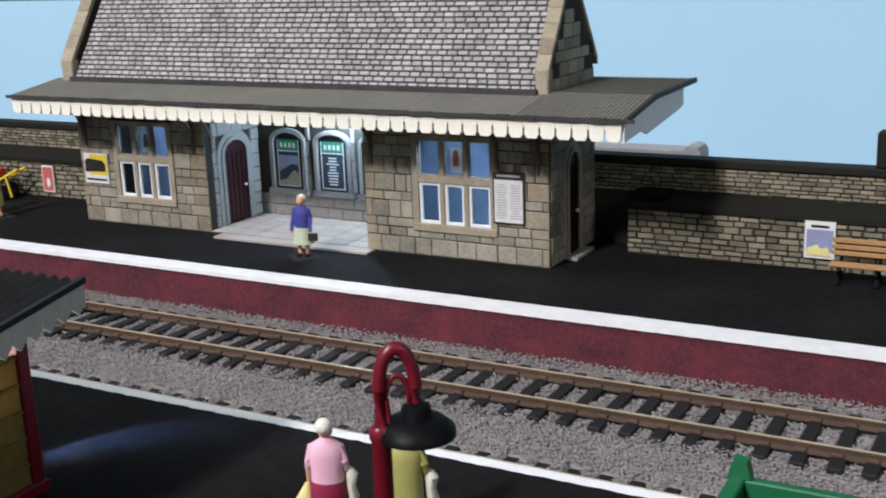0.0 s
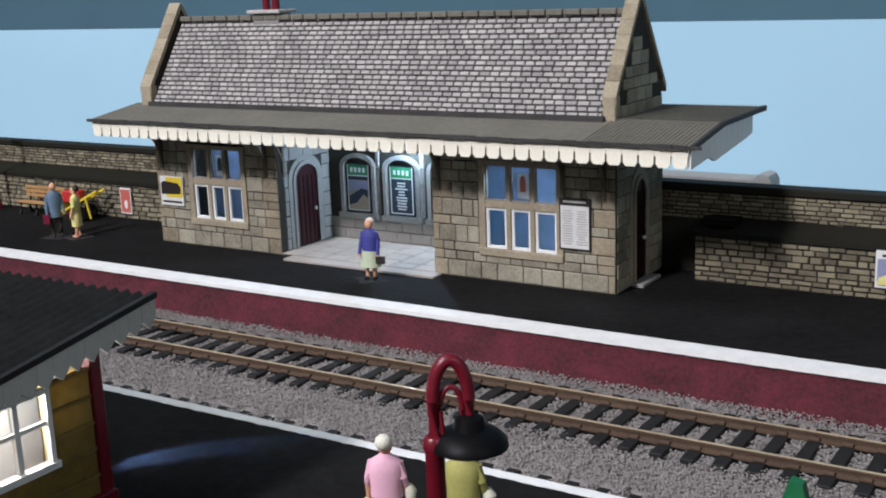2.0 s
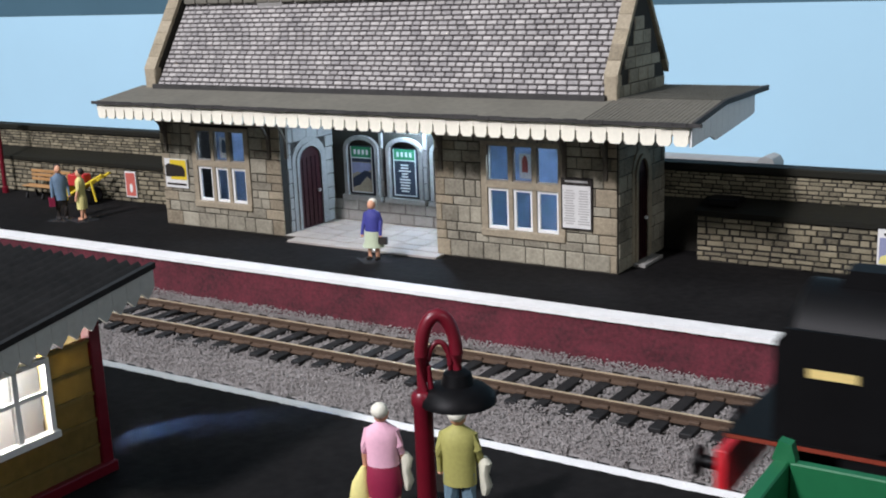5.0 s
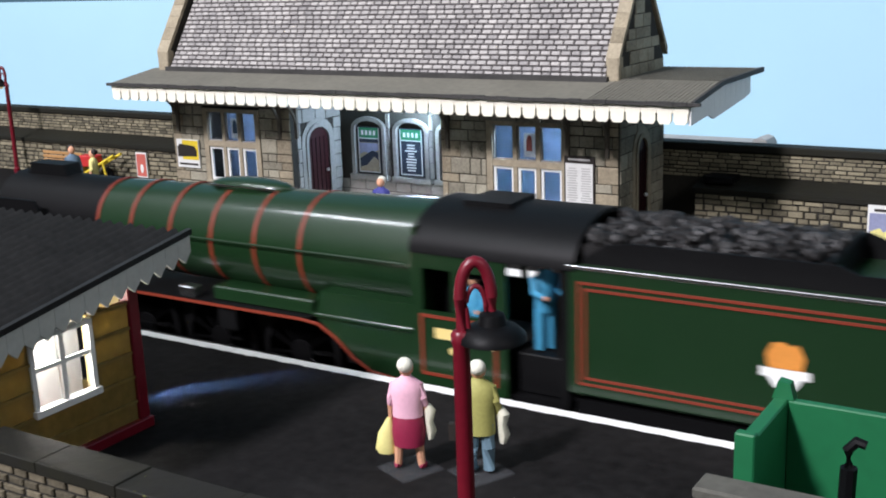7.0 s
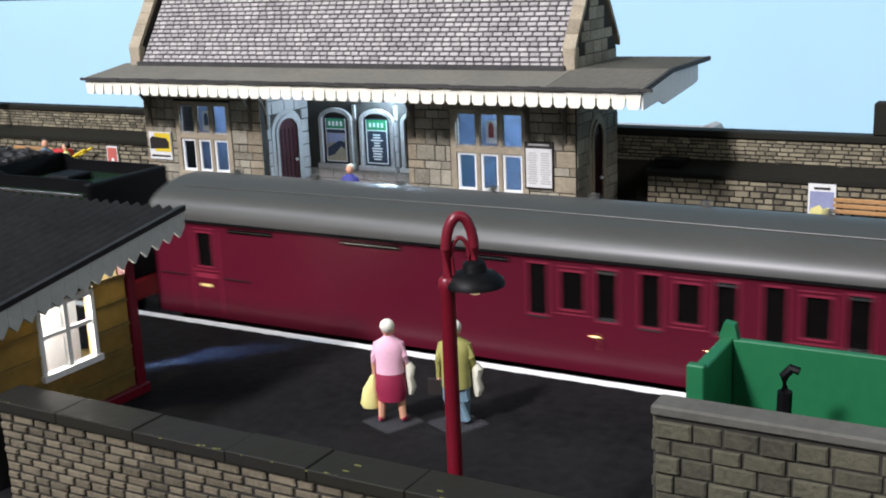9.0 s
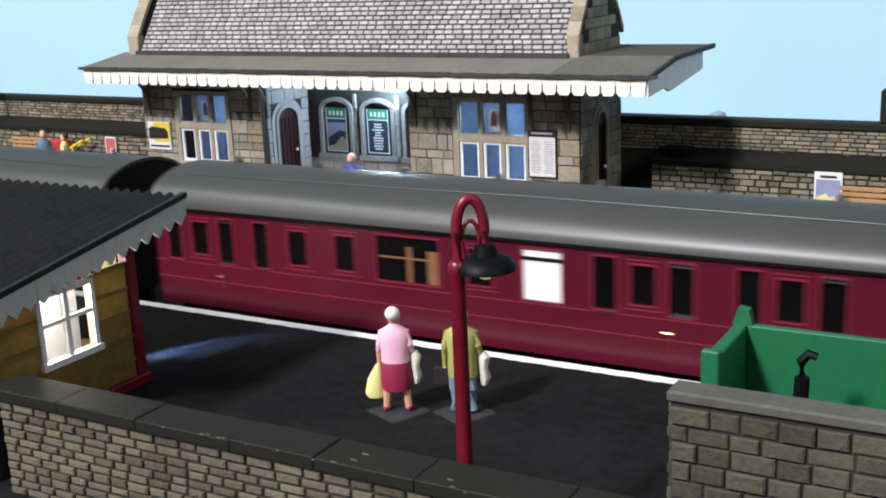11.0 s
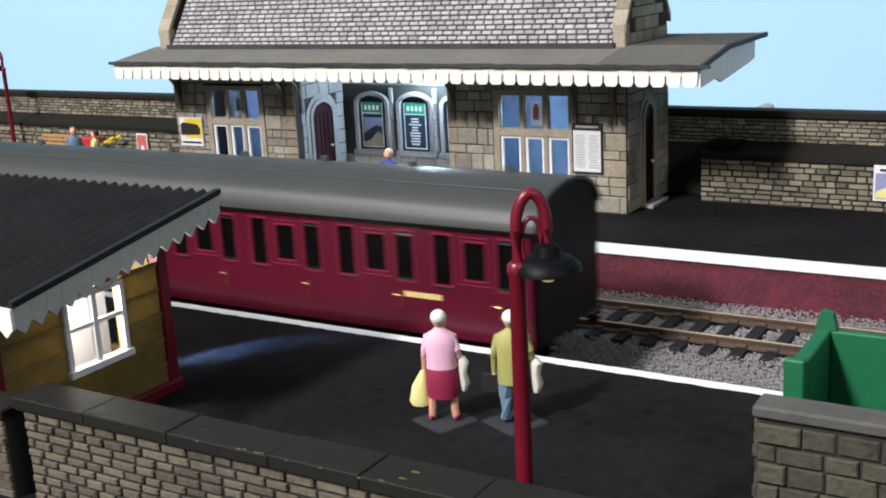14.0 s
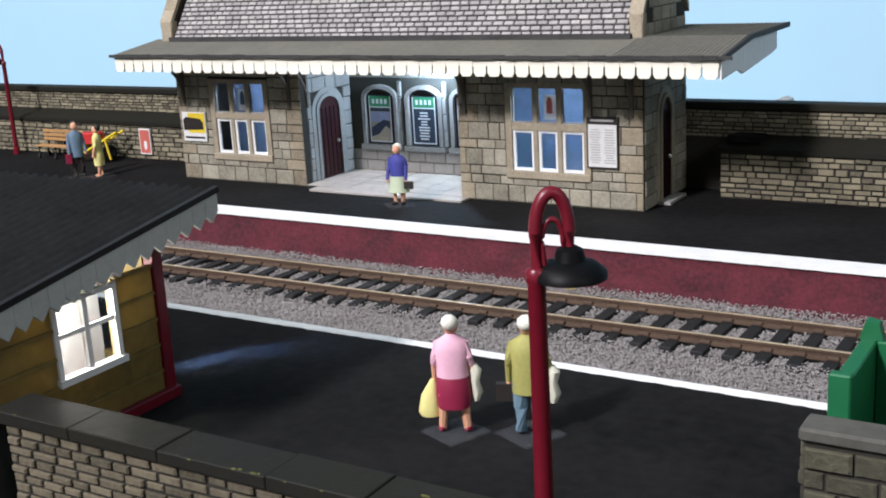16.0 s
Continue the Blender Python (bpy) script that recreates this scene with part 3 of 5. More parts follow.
    door(st, X1, "dark maroon end door, ajar", 33, 13.5, 21.5)
    part("doorstep", box(B(), 0.3, 4.5, 10.5, 25, 0, 1.2, 0, 0.2), "grey_stone", end_r, "worn stone doorstep")

    # porch: slabs, posters in arched recesses
    fl = part("porch_floor", box(B(), PX0 - 0.3, PX1 + 0.6, -0.9, PDEEP, 0.05, 0.75), "mortar", st, "paved porch floor")
    part("porch_apron", box(B(), -124.0, PX1 + 3.2, -6.4, -0.95, 0.05, 0.85, 0, 0.12), "floor_tile", fl, "pale paved apron before the porch")
    slabs = []
    rnd = random.Random(6)
    xs = np.linspace(PX0 - 0.2, PX1 + 0.5, 8)
    for a, b in zip(xs, xs[1:]):
        y = -0.8
        while y < PDEEP - 0.5:
            d = min(rnd.uniform(5.5, 9), PDEEP - 0.2 - y)
            slabs.append((a + 0.2, b - 0.2, y + 0.2, y + d - 0.2))
            y += d
    flat = Matrix.Rotation(radians(-90), 4, "X")
    lay("floor_slab", slabs, lambda u, v: Matrix.Translation((u, v, 0.75)) @ flat, 0.3, "floor_tile", fl, uneven=0.1)
    for c, kind in ((-115.6, "view"), (-96.3, "notice"), (-77.2, "half")):
        a, b = c - 6.6, c + 6.6
        bm = B()
        def head(r, foot):
            return [(c - 6.3 - r, foot)] + [(c - (6.3 + r) * math.cos(t), 28.6 + (3.4 + r) * math.sin(t)) for t in np.linspace(0, math.pi, 11)] + [(c + 6.3 + r, foot)]
        outer, inner = head(1.6, 9.5), head(0.0, 11.0)
        for i in range(len(inner) - 1):
            prism(bm, [outer[i], outer[i + 1], inner[i + 1], inner[i]], "y", PDEEP - 1.5, PDEEP)
        box(bm, a - 2.2, b + 2.2, PDEEP - 2.0, PDEEP, 9.3, 11.2)
        part("niche_surround", bm, "grey_stone", st, "dressed stone arched recess")
        if kind != "half":
            lay("pier_stone", courses(b + 1.3, b + 3.0, 11.2, 35, (6.0,), (3, 4), (), 0.2, 4), lambda u, v: Matrix.Translation((u, PDEEP, v)), 0.8, "grey_stone", pb)
        p = empty("railway_poster", 0, 0, 0, {"view": "framed railway poster with a blue landscape", "notice": "framed dark railway notice with white text", "half": "framed dark railway notice, half hidden"}[kind], "poster")
        part("board", box(B(), c - 5.2, c + 5.2, PDEEP - 0.9, PDEEP - 0.1, 11.8, 29.6), "poster_navy", p)
        bm = B()
        box(bm, c - 4.9, c + 4.9, PDEEP - 1.0, PDEEP - 0.9, 12.1, 12.5)
        box(bm, c - 4.9, c - 4.5, PDEEP - 1.0, PDEEP - 0.9, 12.5, 29.3)
        box(bm, c + 4.5, c + 4.9, PDEEP - 1.0, PDEEP - 0.9, 12.5, 29.3)
        box(bm, c - 4.5, c + 4.5, PDEEP - 1.0, PDEEP - 0.9, 25.0, 25.4)
        part("poster_border", bm, "paper", p)
        part("poster_heading", box(B(), c - 4.5, c + 4.5, PDEEP - 1.0, PDEEP - 0.9, 25.4, 29.3), "poster_green", p, "green poster heading")
        for k in range(4):
            part("heading_mark", box(B(), c - 3.3 + k * 1.85, c - 2.3 + k * 1.85, PDEEP - 1.1, PDEEP - 1.0, 26.5, 28.2), "paper", p)
        if kind == "view":
            bm = B()
            box(bm, c - 4.5, c + 4.5, PDEEP - 1.0, PDEEP - 0.9, 12.5, 23.6, 1)
            prism(bm, [(c - 4.4, 19), (c - 2, 20), (c + 1, 19.4), (c + 4.4, 21), (c + 4.4, 23.4), (c - 4.4, 23.4)], "y", PDEEP - 1.1, PDEEP - 1.0, 0)
            prism(bm, [(c - 4.2, 14), (c - 1, 15), (c + 2.4, 18.4), (c + 4.3, 17), (c + 4.3, 20), (c + 1.5, 20.6), (c - 4.2, 17.4)], "y", PDEEP - 1.2, PDEEP - 1.1, 2)
            part("poster_picture", bm, ["poster_blue", "tan", "poster_navy"], p, "blue and tan landscape print")
        else:
            part("poster_print", bars(B(), c - 2.9, c + 2.9, PDEEP - 1.0, 13.4, 24.0, 10, 3, 0, 0.5, 0.1, 0.55), "paper", p, "lines of white notice text")

    # roof
    ridge, yr = 84.0, 18.6
    ya, za, yb = -1.0, 54.0, 38.0
    sl = Vector((0, yr - ya, ridge - za))
    n = Vector((0, -sl.z, sl.y)).normalized()
    bm = prism(B(), [(ya, za - 1.5), (yr, ridge - 1.5), (yb, za - 1.5), (yb, EAVE + 1), (ya + 2, EAVE + 1)], "x", X0 + 1.5, X1 - 3.5)
    roof = part("roof", bm, "slate_gap", st, "grey slate pitched roof")
    tilt = math.atan2(sl.z, sl.y)
    length = sl.length
    rows, rects, rnd = 19, [], random.Random(8)
    rh = length / rows
    ux0, ux1 = X0 + 2.0, X1 - 4.2
    for r in range(rows):
        u = ux0 - (1.6 if r % 2 else 0)
        while u < ux1:
            w = rnd.uniform(3.1, 4.1)
            p, q = max(u, ux0), min(u + w, ux1)
            if q - p > 0.9:
                rects.append((p + 0.17, q - 0.17, r * rh + 0.28 + rnd.uniform(-0.05, 0.05), (r + 1) * rh - 0.18))
            u += w
    rects.sort(key=lambda q: abs((q[0] + q[1]) / 2 + 60) + 2 * q[2])
    lean = Matrix.Rotation(tilt - radians(90) - radians(4.0), 4, "X")

    def on_roof(u, v):
        k = v / length
        return Matrix.Translation((u, ya + sl.y * k + n.y * -1.0, za + sl.z * k - 1.0)) @ lean
    lay("slate", rects, on_roof, 0.9, "slate", roof, 300, 4, 0.06, "slate_field")
    bm = B()
    x = ux0
    while x < ux1 - 1:
        box(bm, x, min(x + 5.6, ux1), yr - 1.8, yr + 1.8, ridge - 1.4, ridge + 0.5, 0, 0.3)
        x += 6
    part("ridge_tiles", bm, "felt", roof, "grey ridge tiles")
    part("flashing", box(B(), X0 + 1, X1 - 3, ya - 1.4, ya + 0.8, 52.4, 54.2), "felt_edge", roof)
    # gables with coping stones
    for xa, xb in ((X0 - 4.2, X0 + 1.4), (X1 - 4.0, X1 + 0.4)):
        g = part("gable", prism(B(), [(0.4, EAVE), (0.4, za + 3), (yr, ridge + 2), (yb - 2.0, za + 3), (yb - 2.0, EAVE)], "x", xa + 0.9, xb - 0.4), "mortar", st, "stone gable")
        k = 7
        for i in range(k):
            a, b = i / k, (i + 1) / k - 0.012
            for ys, ye in ((-0.6, yr), (yb + 1.0, yr)):
                p0, p1 = (ys + (ye - ys) * a, 57.5 + (ridge + 3.4 - 57.5) * a), (ys + (ye - ys) * b, 57.5 + (ridge + 3.4 - 57.5) * b)
                part("coping_stone", prism(B(), [p0, p1, (p1[0], p1[1] + 2.6), (p0[0], p0[1] + 2.6)], "x", xa, xb), "quoin" if i % 3 else "tan", g)
        part("kneeler", box(B(), xa + 0.2, xb - 0.2, -0.9, 3.0, 51.5, 60.0, 0, 0.3), "tan", g, "pale stone kneeler")
    gr = []
    for a, b, c, d in courses(1.0, 36.0, EAVE + 2.4, 84, (3.4, 4.2), (5, 8), (), 0.28, 17):
        if all(c_ < 57.5 + 29 * (1 - abs(y_ - 18.4) / 18.4) for y_ in (a, b) for c_ in (d,)):
            gr.append((a, b, c, d))
    lay("stone", gr, lambda u, v: Matrix.Translation((X1, u, v)) @ turn, 0.35, "stone", end_r, 290, 7)
    ch = part("chimney", box(B(), -150.5, -138.5, 17.2, 24.4, 78, 85.0, 0, 0.3), "grey_stone", st, "low pale stone chimney stack with maroon pots")
    part("chimney_cap", box(B(), -152.2, -136.8, 15.6, 25.8, 85.0, 86.3, 0, 0.3), "coping_pale", ch)
    for x in (-146.5, -142.1):
        part("chimney_pot", tube(B(), [(x, 20.6, 86.2), (x, 20.6, 96.5), (x, 20.6, 96.6), (x, 20.6, 98)], [1.5, 1.35, 1.7, 1.7], 14), "maroon", ch, "glossy maroon chimney pot", True)

    # canopy
    FX0, FX1, FY, FT, FB = -196.5, 30.3, -21.9, 49.3, 43.7
    can = part("canopy", prism(B(), [(FY - 0.9, FT + 0.3), (2.0, 53.2), (2.0, 52.2), (FY - 0.9, FT - 0.5)], "x", FX0 - 1.2, FX1 + 1.8), "felt", st, "flat grey felt canopy roof")
    side = B()
    prism(side, [(-0.5, 53.0), (FX1 + 1.4, 53.2), (FX1 + 1.4, 52.4), (-0.5, 52.2)], "y", 2.0, 40.6)
    part("canopy_side", side, "felt", can, "boarded canopy roof over the end door")
    bm = B()
    x = -1.0
    while x < FX1 + 1.5:
        prism(bm, [(FY - 0.8, FT + 0.35), (2.0, 53.2), (2.0, 53.38), (FY - 0.8, FT + 0.52)], "x", x, x + 0.55)
        box(bm, x, x + 0.55, 2.0, 40.4, 52.3, 53.4 + 0.15 * max(0, x) / 31)
        x += 1.35
    part("canopy_boarding", bm, "felt", can, "ribbed roof boarding")
    rnd = random.Random(9)
    bm = B()
    x = FX0 - 1.4
    while x < FX1 + 2:
        box(bm, x, x + 3.9, FY - 1.5 - rnd.uniform(0, 0.25), FY - 0.7, FT - 0.3 + rnd.uniform(-0.1, 0.1), FT + 0.75 + rnd.uniform(-0.1, 0.15))
        x += 4
    prism(bm, [(FY - 1, 49.0), (FY - 1, 50.4), (2, 53.6), (40.6, 53.7), (40.6, 52.2), (2, 52.2)], 'x', FX1 + 0.9, FX1 + 1.9)
    part("gutter", bm, "felt_edge", can, "dark uneven gutter edge")
    # Underside takes the gutter's dark tone, darker than the roof felt.
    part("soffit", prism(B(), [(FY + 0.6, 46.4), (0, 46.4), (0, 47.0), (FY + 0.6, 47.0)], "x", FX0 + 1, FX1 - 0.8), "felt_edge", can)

    def valance(a, b, place):
        """One board with a scalloped foot, along local x from a to b."""
        w = b - a
        return [(a + 0.04, FT - 0.4), (a + 0.04, FB + 3.3), (a + 0.3, FB + 2.9), (a + 0.3, FB + 1.0), (a + w * 0.22, FB), (b - w * 0.22, FB), (b - 0.3, FB + 1.0), (b - 0.3, FB + 2.9), (b - 0.04, FB + 3.3), (b - 0.04, FT - 0.4)]
    k = 48
    for i in range(k):
        a, b = FX0 + (FX1 - FX0) * i / k, FX0 + (FX1 - FX0) * (i + 1) / k
        part("valance_board", prism(B(), valance(a, b, 0), "y", FY - 0.4, FY + 0.4), "cream", can)
    k = 11
    for i in range(k):
        a, b = FY + 0.5 + 53 * i / k, FY + 0.5 + 53 * (i + 1) / k - 0.1
        top = [49.0 + (y - FY) * 0.176 if y < 2 else 53.0 for y in (a, b)]
        foot = [np.interp(y, (-22, -4.2, -4.1, 28, 32), (43.4, 44.8, 42.7, 45.8, 46.6)) for y in (a, b)]
        # White instead of a greyer paint stands in for light these side boards lack.
        part("valance_board", prism(B(), [(a, foot[0]), (b, foot[1]), (b, top[1]), (a, top[0])], "x", FX1 - 0.4, FX1 + 0.4), "white", can)
    # brackets
    for x in (-185, -134, -126, -61.5, -17, -3.5):
        bm = B()
        pts = [(-0.6 - 14 * (1 - math.cos(a)), 31 + 14 * math.sin(a)) for a in np.linspace(0, math.pi / 2, 8)]
        for (y0, z0), (y1, z1) in zip(pts, pts[1:]):
            tube(bm, [(x, y0, z0), (x, y1, z1)], 0.55, 6)
        box(bm, x - 0.6, x + 0.6, -1.4, -0.4, 29, 46.4)
        box(bm, x - 0.6, x + 0.6, -15.5, -0.6, 45.4, 46.4)
        part("bracket", bm, "bracket_wood", can, "curved canopy bracket")
    return st


def text_on(words, x, y, z, size, material, parent):
    """Raised lettering on a face that looks to -y."""
    cu = bpy.data.curves.new("lettering", "FONT")
    cu.body, cu.size, cu.align_x, cu.extrude = words, size * MM * 1.3, "CENTER", 0.00006
    tmp = bpy.data.objects.new("lettering", cu)
    scene.collection.objects.link(tmp)
    bpy.context.view_layer.update()
    me = bpy.data.meshes.new_from_object(tmp.evaluated_get(bpy.context.evaluated_depsgraph_get()))
    bpy.data.objects.remove(tmp)
    me.materials.clear()
    me.materials.append(M[material])
    ob = new("lettering", me)
    ob.parent = parent
    ob.matrix_basis = pose(x * MM, y * MM, z * MM, 90, 0, 0)
    return ob


station()


def wall_board(name, label, x, y, z0, z1, w, build, category="poster"):
    o = empty(name, x, y, z0, label, category)
    part("board", box(B(), -w / 2, w / 2, -0.7, 0, 0, z1 - z0), "paper", o)
    build(o, w, z1 - z0)
    return o


def yellow_poster(o, w, h):
    part("picture_ground", box(B(), -w / 2 + 3.0, w / 2 - 0.3, -0.85, -0.7, 3.2, h - 0.3), "bright_yellow", o, "yellow print ground")
    part("train_silhouette", prism(B(), [(-w / 2 + 0.6, 4.2), (w / 2 - 1.2, 4.6), (w / 2 - 1.0, 7.0), (w / 2 - 2.4, 8.6), (-w / 2 + 2, 9.2), (-w / 2 + 0.6, 8.2)], "y", -1.0, -0.85), "dark_hair", o, "dark engine silhouette")
    part("caption", bars(B(), -w / 2 + 0.8, w / 2 - 0.8, -0.75, 0.8, 2.0, 1, 2, 0, 0.6), "dark_hair", o)


def timetable(o, w, h):
    part("frame", box(B(), -w / 2 - 0.5, w / 2 + 0.5, -0.6, -0.02, -0.5, h + 2.4), "dark_hair", o, "dark notice board frame")
    for c, sd in ((-w / 4, 1), (w / 4, 2)):
        part("print_column", bars(B(), c - w / 4 + 0.5, c + w / 4 - 0.4, -0.72, 1.0, h - 1.2, 14, sd, 0, 0.5, 0.05), "print_grey", o)
    part("heading", bars(B(), -w / 2 + 0.6, w / 2 - 0.6, -0.65, h + 0.8, h + 1.7, 1, 3, 0, 0.7, 0.1, 0.1), "print_grey", o)


def rose_poster(o, w, h):
    part("print", box(B(), -w / 2 + 0.5, w / 2 - 0.5, -0.85, -0.7, 0.6, h - 0.6), "rose_print", o)
    part("figure_print", blob(B(), 0.2, -0.85, h * 0.36, 1.0, 0.12, 2.0, 0, 2), "paper", o)


def purple_poster(o, w, h):
    part("print", prism(B(), [(-w / 2 + 0.6, 2), (w / 2 - 0.6, 2), (w / 2 - 0.6, h - 2.4), (-w / 2 + 0.6, h - 2.4)], "y", -0.85, -0.7), "poster_blue", o)
    part("yellow_shape", prism(B(), [(-w / 2 + 0.6, 1), (w / 2 - 0.8, 0.8), (w / 2 - 2, 3.6), (0.4, 3.0), (-0.6, 4.2), (-w / 2 + 1, 3)], "y", -1.0, -0.85), "lemon", o)
    part("caption", bars(B(), -w / 2 + 0.9, w / 2 - 0.9, -0.75, h - 1.9, h - 0.9, 1, 4, 0, 0.7), "dark_hair", o)


wall_board("advertising_poster", "yellow and white advertising poster with a dark engine", -180.8, -0.5, 15.0, 26.0, 11.6, yellow_poster)
wall_board("timetable_board", "printed white timetable in a dark frame", -13.0, -0.5, 13.6, 26.8, 9.4, timetable, "notice board")
wall_board("red_poster", "small faded red poster on the stone wall", -235.5, 25.9, 2.5, 13.5, 6.5, rose_poster)
wall_board("holiday_poster", "blue, yellow and white poster on the stone wall", 73.5, 25.9, 4.0, 15.0, 8.6, purple_poster)


# ---- far boundary walls ----
def boundary(name, x0, x1, seed, bricks_most, yaw=0.0):
    yf, yb = 26.6, 37.0
    low = setting(name + "_low", box(B(), x0, x1, yf, yb, 0, 14.6), "mortar", "low stone retaining wall")
    setting(name + "_ledge", prism(B(), [(yf - 0.9, 14.7), (yf - 0.9, 16.2), (yb, 18.6), (yb, 14.7)], "x", x0 - 0.6, x1), "coping", "dark sloping stone ledge")
    up = setting(name + "_upper", box(B(), x0 if x0 < -100 else -9.0, x1, yb + 0.2, yb + 5, 0, 26.4), "mortar", "weathered stone boundary wall")
    setting(name + "_coping", box(B(), x0 if x0 < -100 else -9.0, x1, yb - 0.8, yb + 6, 26.5, 29.0, 0, 0.4), "coping", "dark wall coping")
    rect = courses(x0, x1, 0.2, 14.4, (1.6, 1.9, 2.1), (3.0, 6.2), (), 0.28, seed)
    rect.sort(key=lambda r: abs(r[0] - (40 if x0 > -100 else -220)))
    lay("stone", rect, lambda u, v: Matrix.Translation((u, yf, v)), 0.55, "brick_wall", low, bricks_most, seed, 0.6, wob=0.3)
    rect = courses(x0 if x0 < -100 else -9.0, x1, 17.5, 26.3, (1.2, 1.45), (2.6, 5.4), (), 0.22, seed + 1)
    rect.sort(key=lambda r: abs(r[0] - (40 if x0 > -100 else -220)))
    lay("stone", rect, lambda u, v: Matrix.Translation((u, yb + 0.2, v)), 0.4, "brick_wall", up, bricks_most, seed, 0.6, wob=0.2)


boundary("boundary_wall_left", -620.0, X0 - 0.3, 21, 150)
boundary("boundary_wall_right", 15.0, 420.0, 31, 250)


def grey_parapet():
    o = empty("distant_roof", -34, 125, 0, "pale grey long low roof behind the boundary wall", "building")
    part("wall", box(B(), -60, 37, 0, 8, -13, 9.6), "far_render", o)
    part("roof_slab", box(B(), -60, 38.5, -1.5, 9, 12.0, 15.4, 0, 0.6), "far_render", o, "pale grey roof slab")
    bm = B()
    x = -59.0
    while x < 37:
        box(bm, x, x + 1.6, -0.9, 0.2, 9.9, 11.6)
        x += 3.0
    part("cornice", box(B(), -60, 37.5, 0, 8, 9.7, 11.9), "coping_light", o)
    part("dentils", bm, "far_render", o, "row of small dentils")
    bm = prism(B(), [(37, 9.6), (44.5, 9.6), (44.5, 14.4), (43.2, 16.6), (40.8, 17.4), (38.4, 16.6), (37, 14.4)], "y", -2.0, 9.4)
    part("end_block", bm, "far_render", o, "rounded pale end block", True)


grey_parapet()
setting("wall_post", box(B(), 86, 95, 37, 43, 29.1, 39.6, 0, 0.4), "coping", "dark stone post on the boundary wall")


# ---- near side: shed, walls, lamp, box ----
def shed():
    o = empty("platform_shelter", 0, 0, 0, "small yellow timber platform shelter with corrugated roof, lit inside", "shelter")
    xr, xl, yf, yb = -31.0, -150.0, -173.0, -214.0
    zf, zb = 34.5, 28.0
    wy0, wy1, wz0, wz1 = -197.5, -184.5, 12.6, 25.6
    bm = B()
    for y in (yb + 0.6, wy0 - 0.7, wy1 + 0.7, yf - 0.6):
        box(bm, xr - 0.8, xr - 0.05, y - 0.6, y + 0.6, 2.2, zb - 1.2)
    wall = part("end_wall_battens", bm, "shed_in", o, "inside battens of the end wall")
    rects = []
    for k in range(6):
        z0, z1 = 1.2 + k * 5.2, 1.2 + (k + 1) * 5.2 - 0.35
        top = lambda y: zb + (zf - zb) * (y - yb) / (yf - yb)
        for a, b in ((yb + 1.2, yf - 1.2),) if z1 < wz0 or z0 > wz1 else ((yb + 1.2, wy0 - 1.0), (wy1 + 1.0, yf - 1.2)):
            if top(a) > z1 - 2:
                bm = B()
                prism(bm, [(a, z0), (b, z0), (b, min(z1, top(b))), (a, min(z1, top(a)))], "x", xr, xr + 0.9)
                box(bm, xr, xr + 1.3, a, b, z1 - 0.25, z1 + 0.35)
                part("plank", bm, "shed_plank", wall)
    bm = B()
    box(bm, xr, xr + 1.4, wy0 - 1.0, wy0, wz0 - 1, wz1 + 1)
    box(bm, xr, xr + 1.4, wy1, wy1 + 1.0, wz0 - 1, wz1 + 1)
    box(bm, xr, xr + 1.4, wy0, wy1, wz1, wz1 + 1)
    box(bm, xr - 0.2, xr + 2.0, wy0 - 1.4, wy1 + 1.4, wz0 - 1.3, wz0)
    m = (wy0 + wy1) / 2
    box(bm, xr, xr + 1.2, m - 0.55, m + 0.55, wz0, wz1)
    zmid = (wz0 + wz1) / 2 + 1
    box(bm, xr + 0.05, xr + 1.1, wy0, m - 0.55, zmid - 0.4, zmid + 0.4)
    box(bm, xr + 0.05, xr + 1.1, m + 0.55, wy1, zmid - 0.4, zmid + 0.4)
    w = part("window", bm, "white", o, "white four-pane window frame, brightly lit from inside")
    for a, b in ((wy0, m - 0.55), (m + 0.55, wy1)):
        for c, d in ((wz0, zmid - 0.4), (zmid + 0.4, wz1)):
            p = part("pane", box(B(), xr + 0.3, xr + 0.5, a, b, c, d), "glass", w)
            p.visible_shadow = False
    for y in (yf + 0.2, yb - 0.2):
        part("corner_post", box(B(), xr - 1.0, xr + 1.6, y - 1.3, y + 1.3, 0, zf - 0.5 if y > -190 else zb - 0.5, 0, 0.2), "maroon", o, "maroon corner post")
    part("plinth", box(B(), xl, xr + 2.4, yb - 1.8, yf + 1.8, 0, 2.2, 0, 0.2), "maroon", o, "maroon base board")
    bm = B()
    box(bm, xl, xr - 1.2, yb - 0.5, yb + 0.7, 2.2, zb)
    back = part("back_wall", bm, "shed_in", o)
    for k in range(5):
        part("plank", box(B(), xl, xr - 1.2, yb - 1.3, yb - 0.5, 2.4 + k * 5.1, 2.4 + k * 5.1 + 4.7), "shed_plank", back)
    bm = B()
    box(bm, xl, -60, yf - 1.2, yf, 2.2, zf)
    box(bm, -46, xr - 1.2, yf - 1.2, yf, 2.2, 8)
    box(bm, -60, xr - 1.2, yf - 1.2, yf, 25, zf)
    part("front_wall", bm, "shed_plank", o, "timber front wall with an open doorway")
    part("far_wall", box(B(), xl - 1, xl, yb, yf, 2.2, zb), "shed_plank", o)
    # Added white panel behind the window; it bounces the lamp so panes look bright.
    part("bounce_panel", box(B(), -48, -47, yb + 1, yf - 0.2, 2.2, zb), "white", o, "added white panel that brightens the window from inside")
    part("inner_notice", box(B(), -46.9, -46.5, -206, -197, 8, 18), "rose_print", o, "dull red notice inside the shelter")
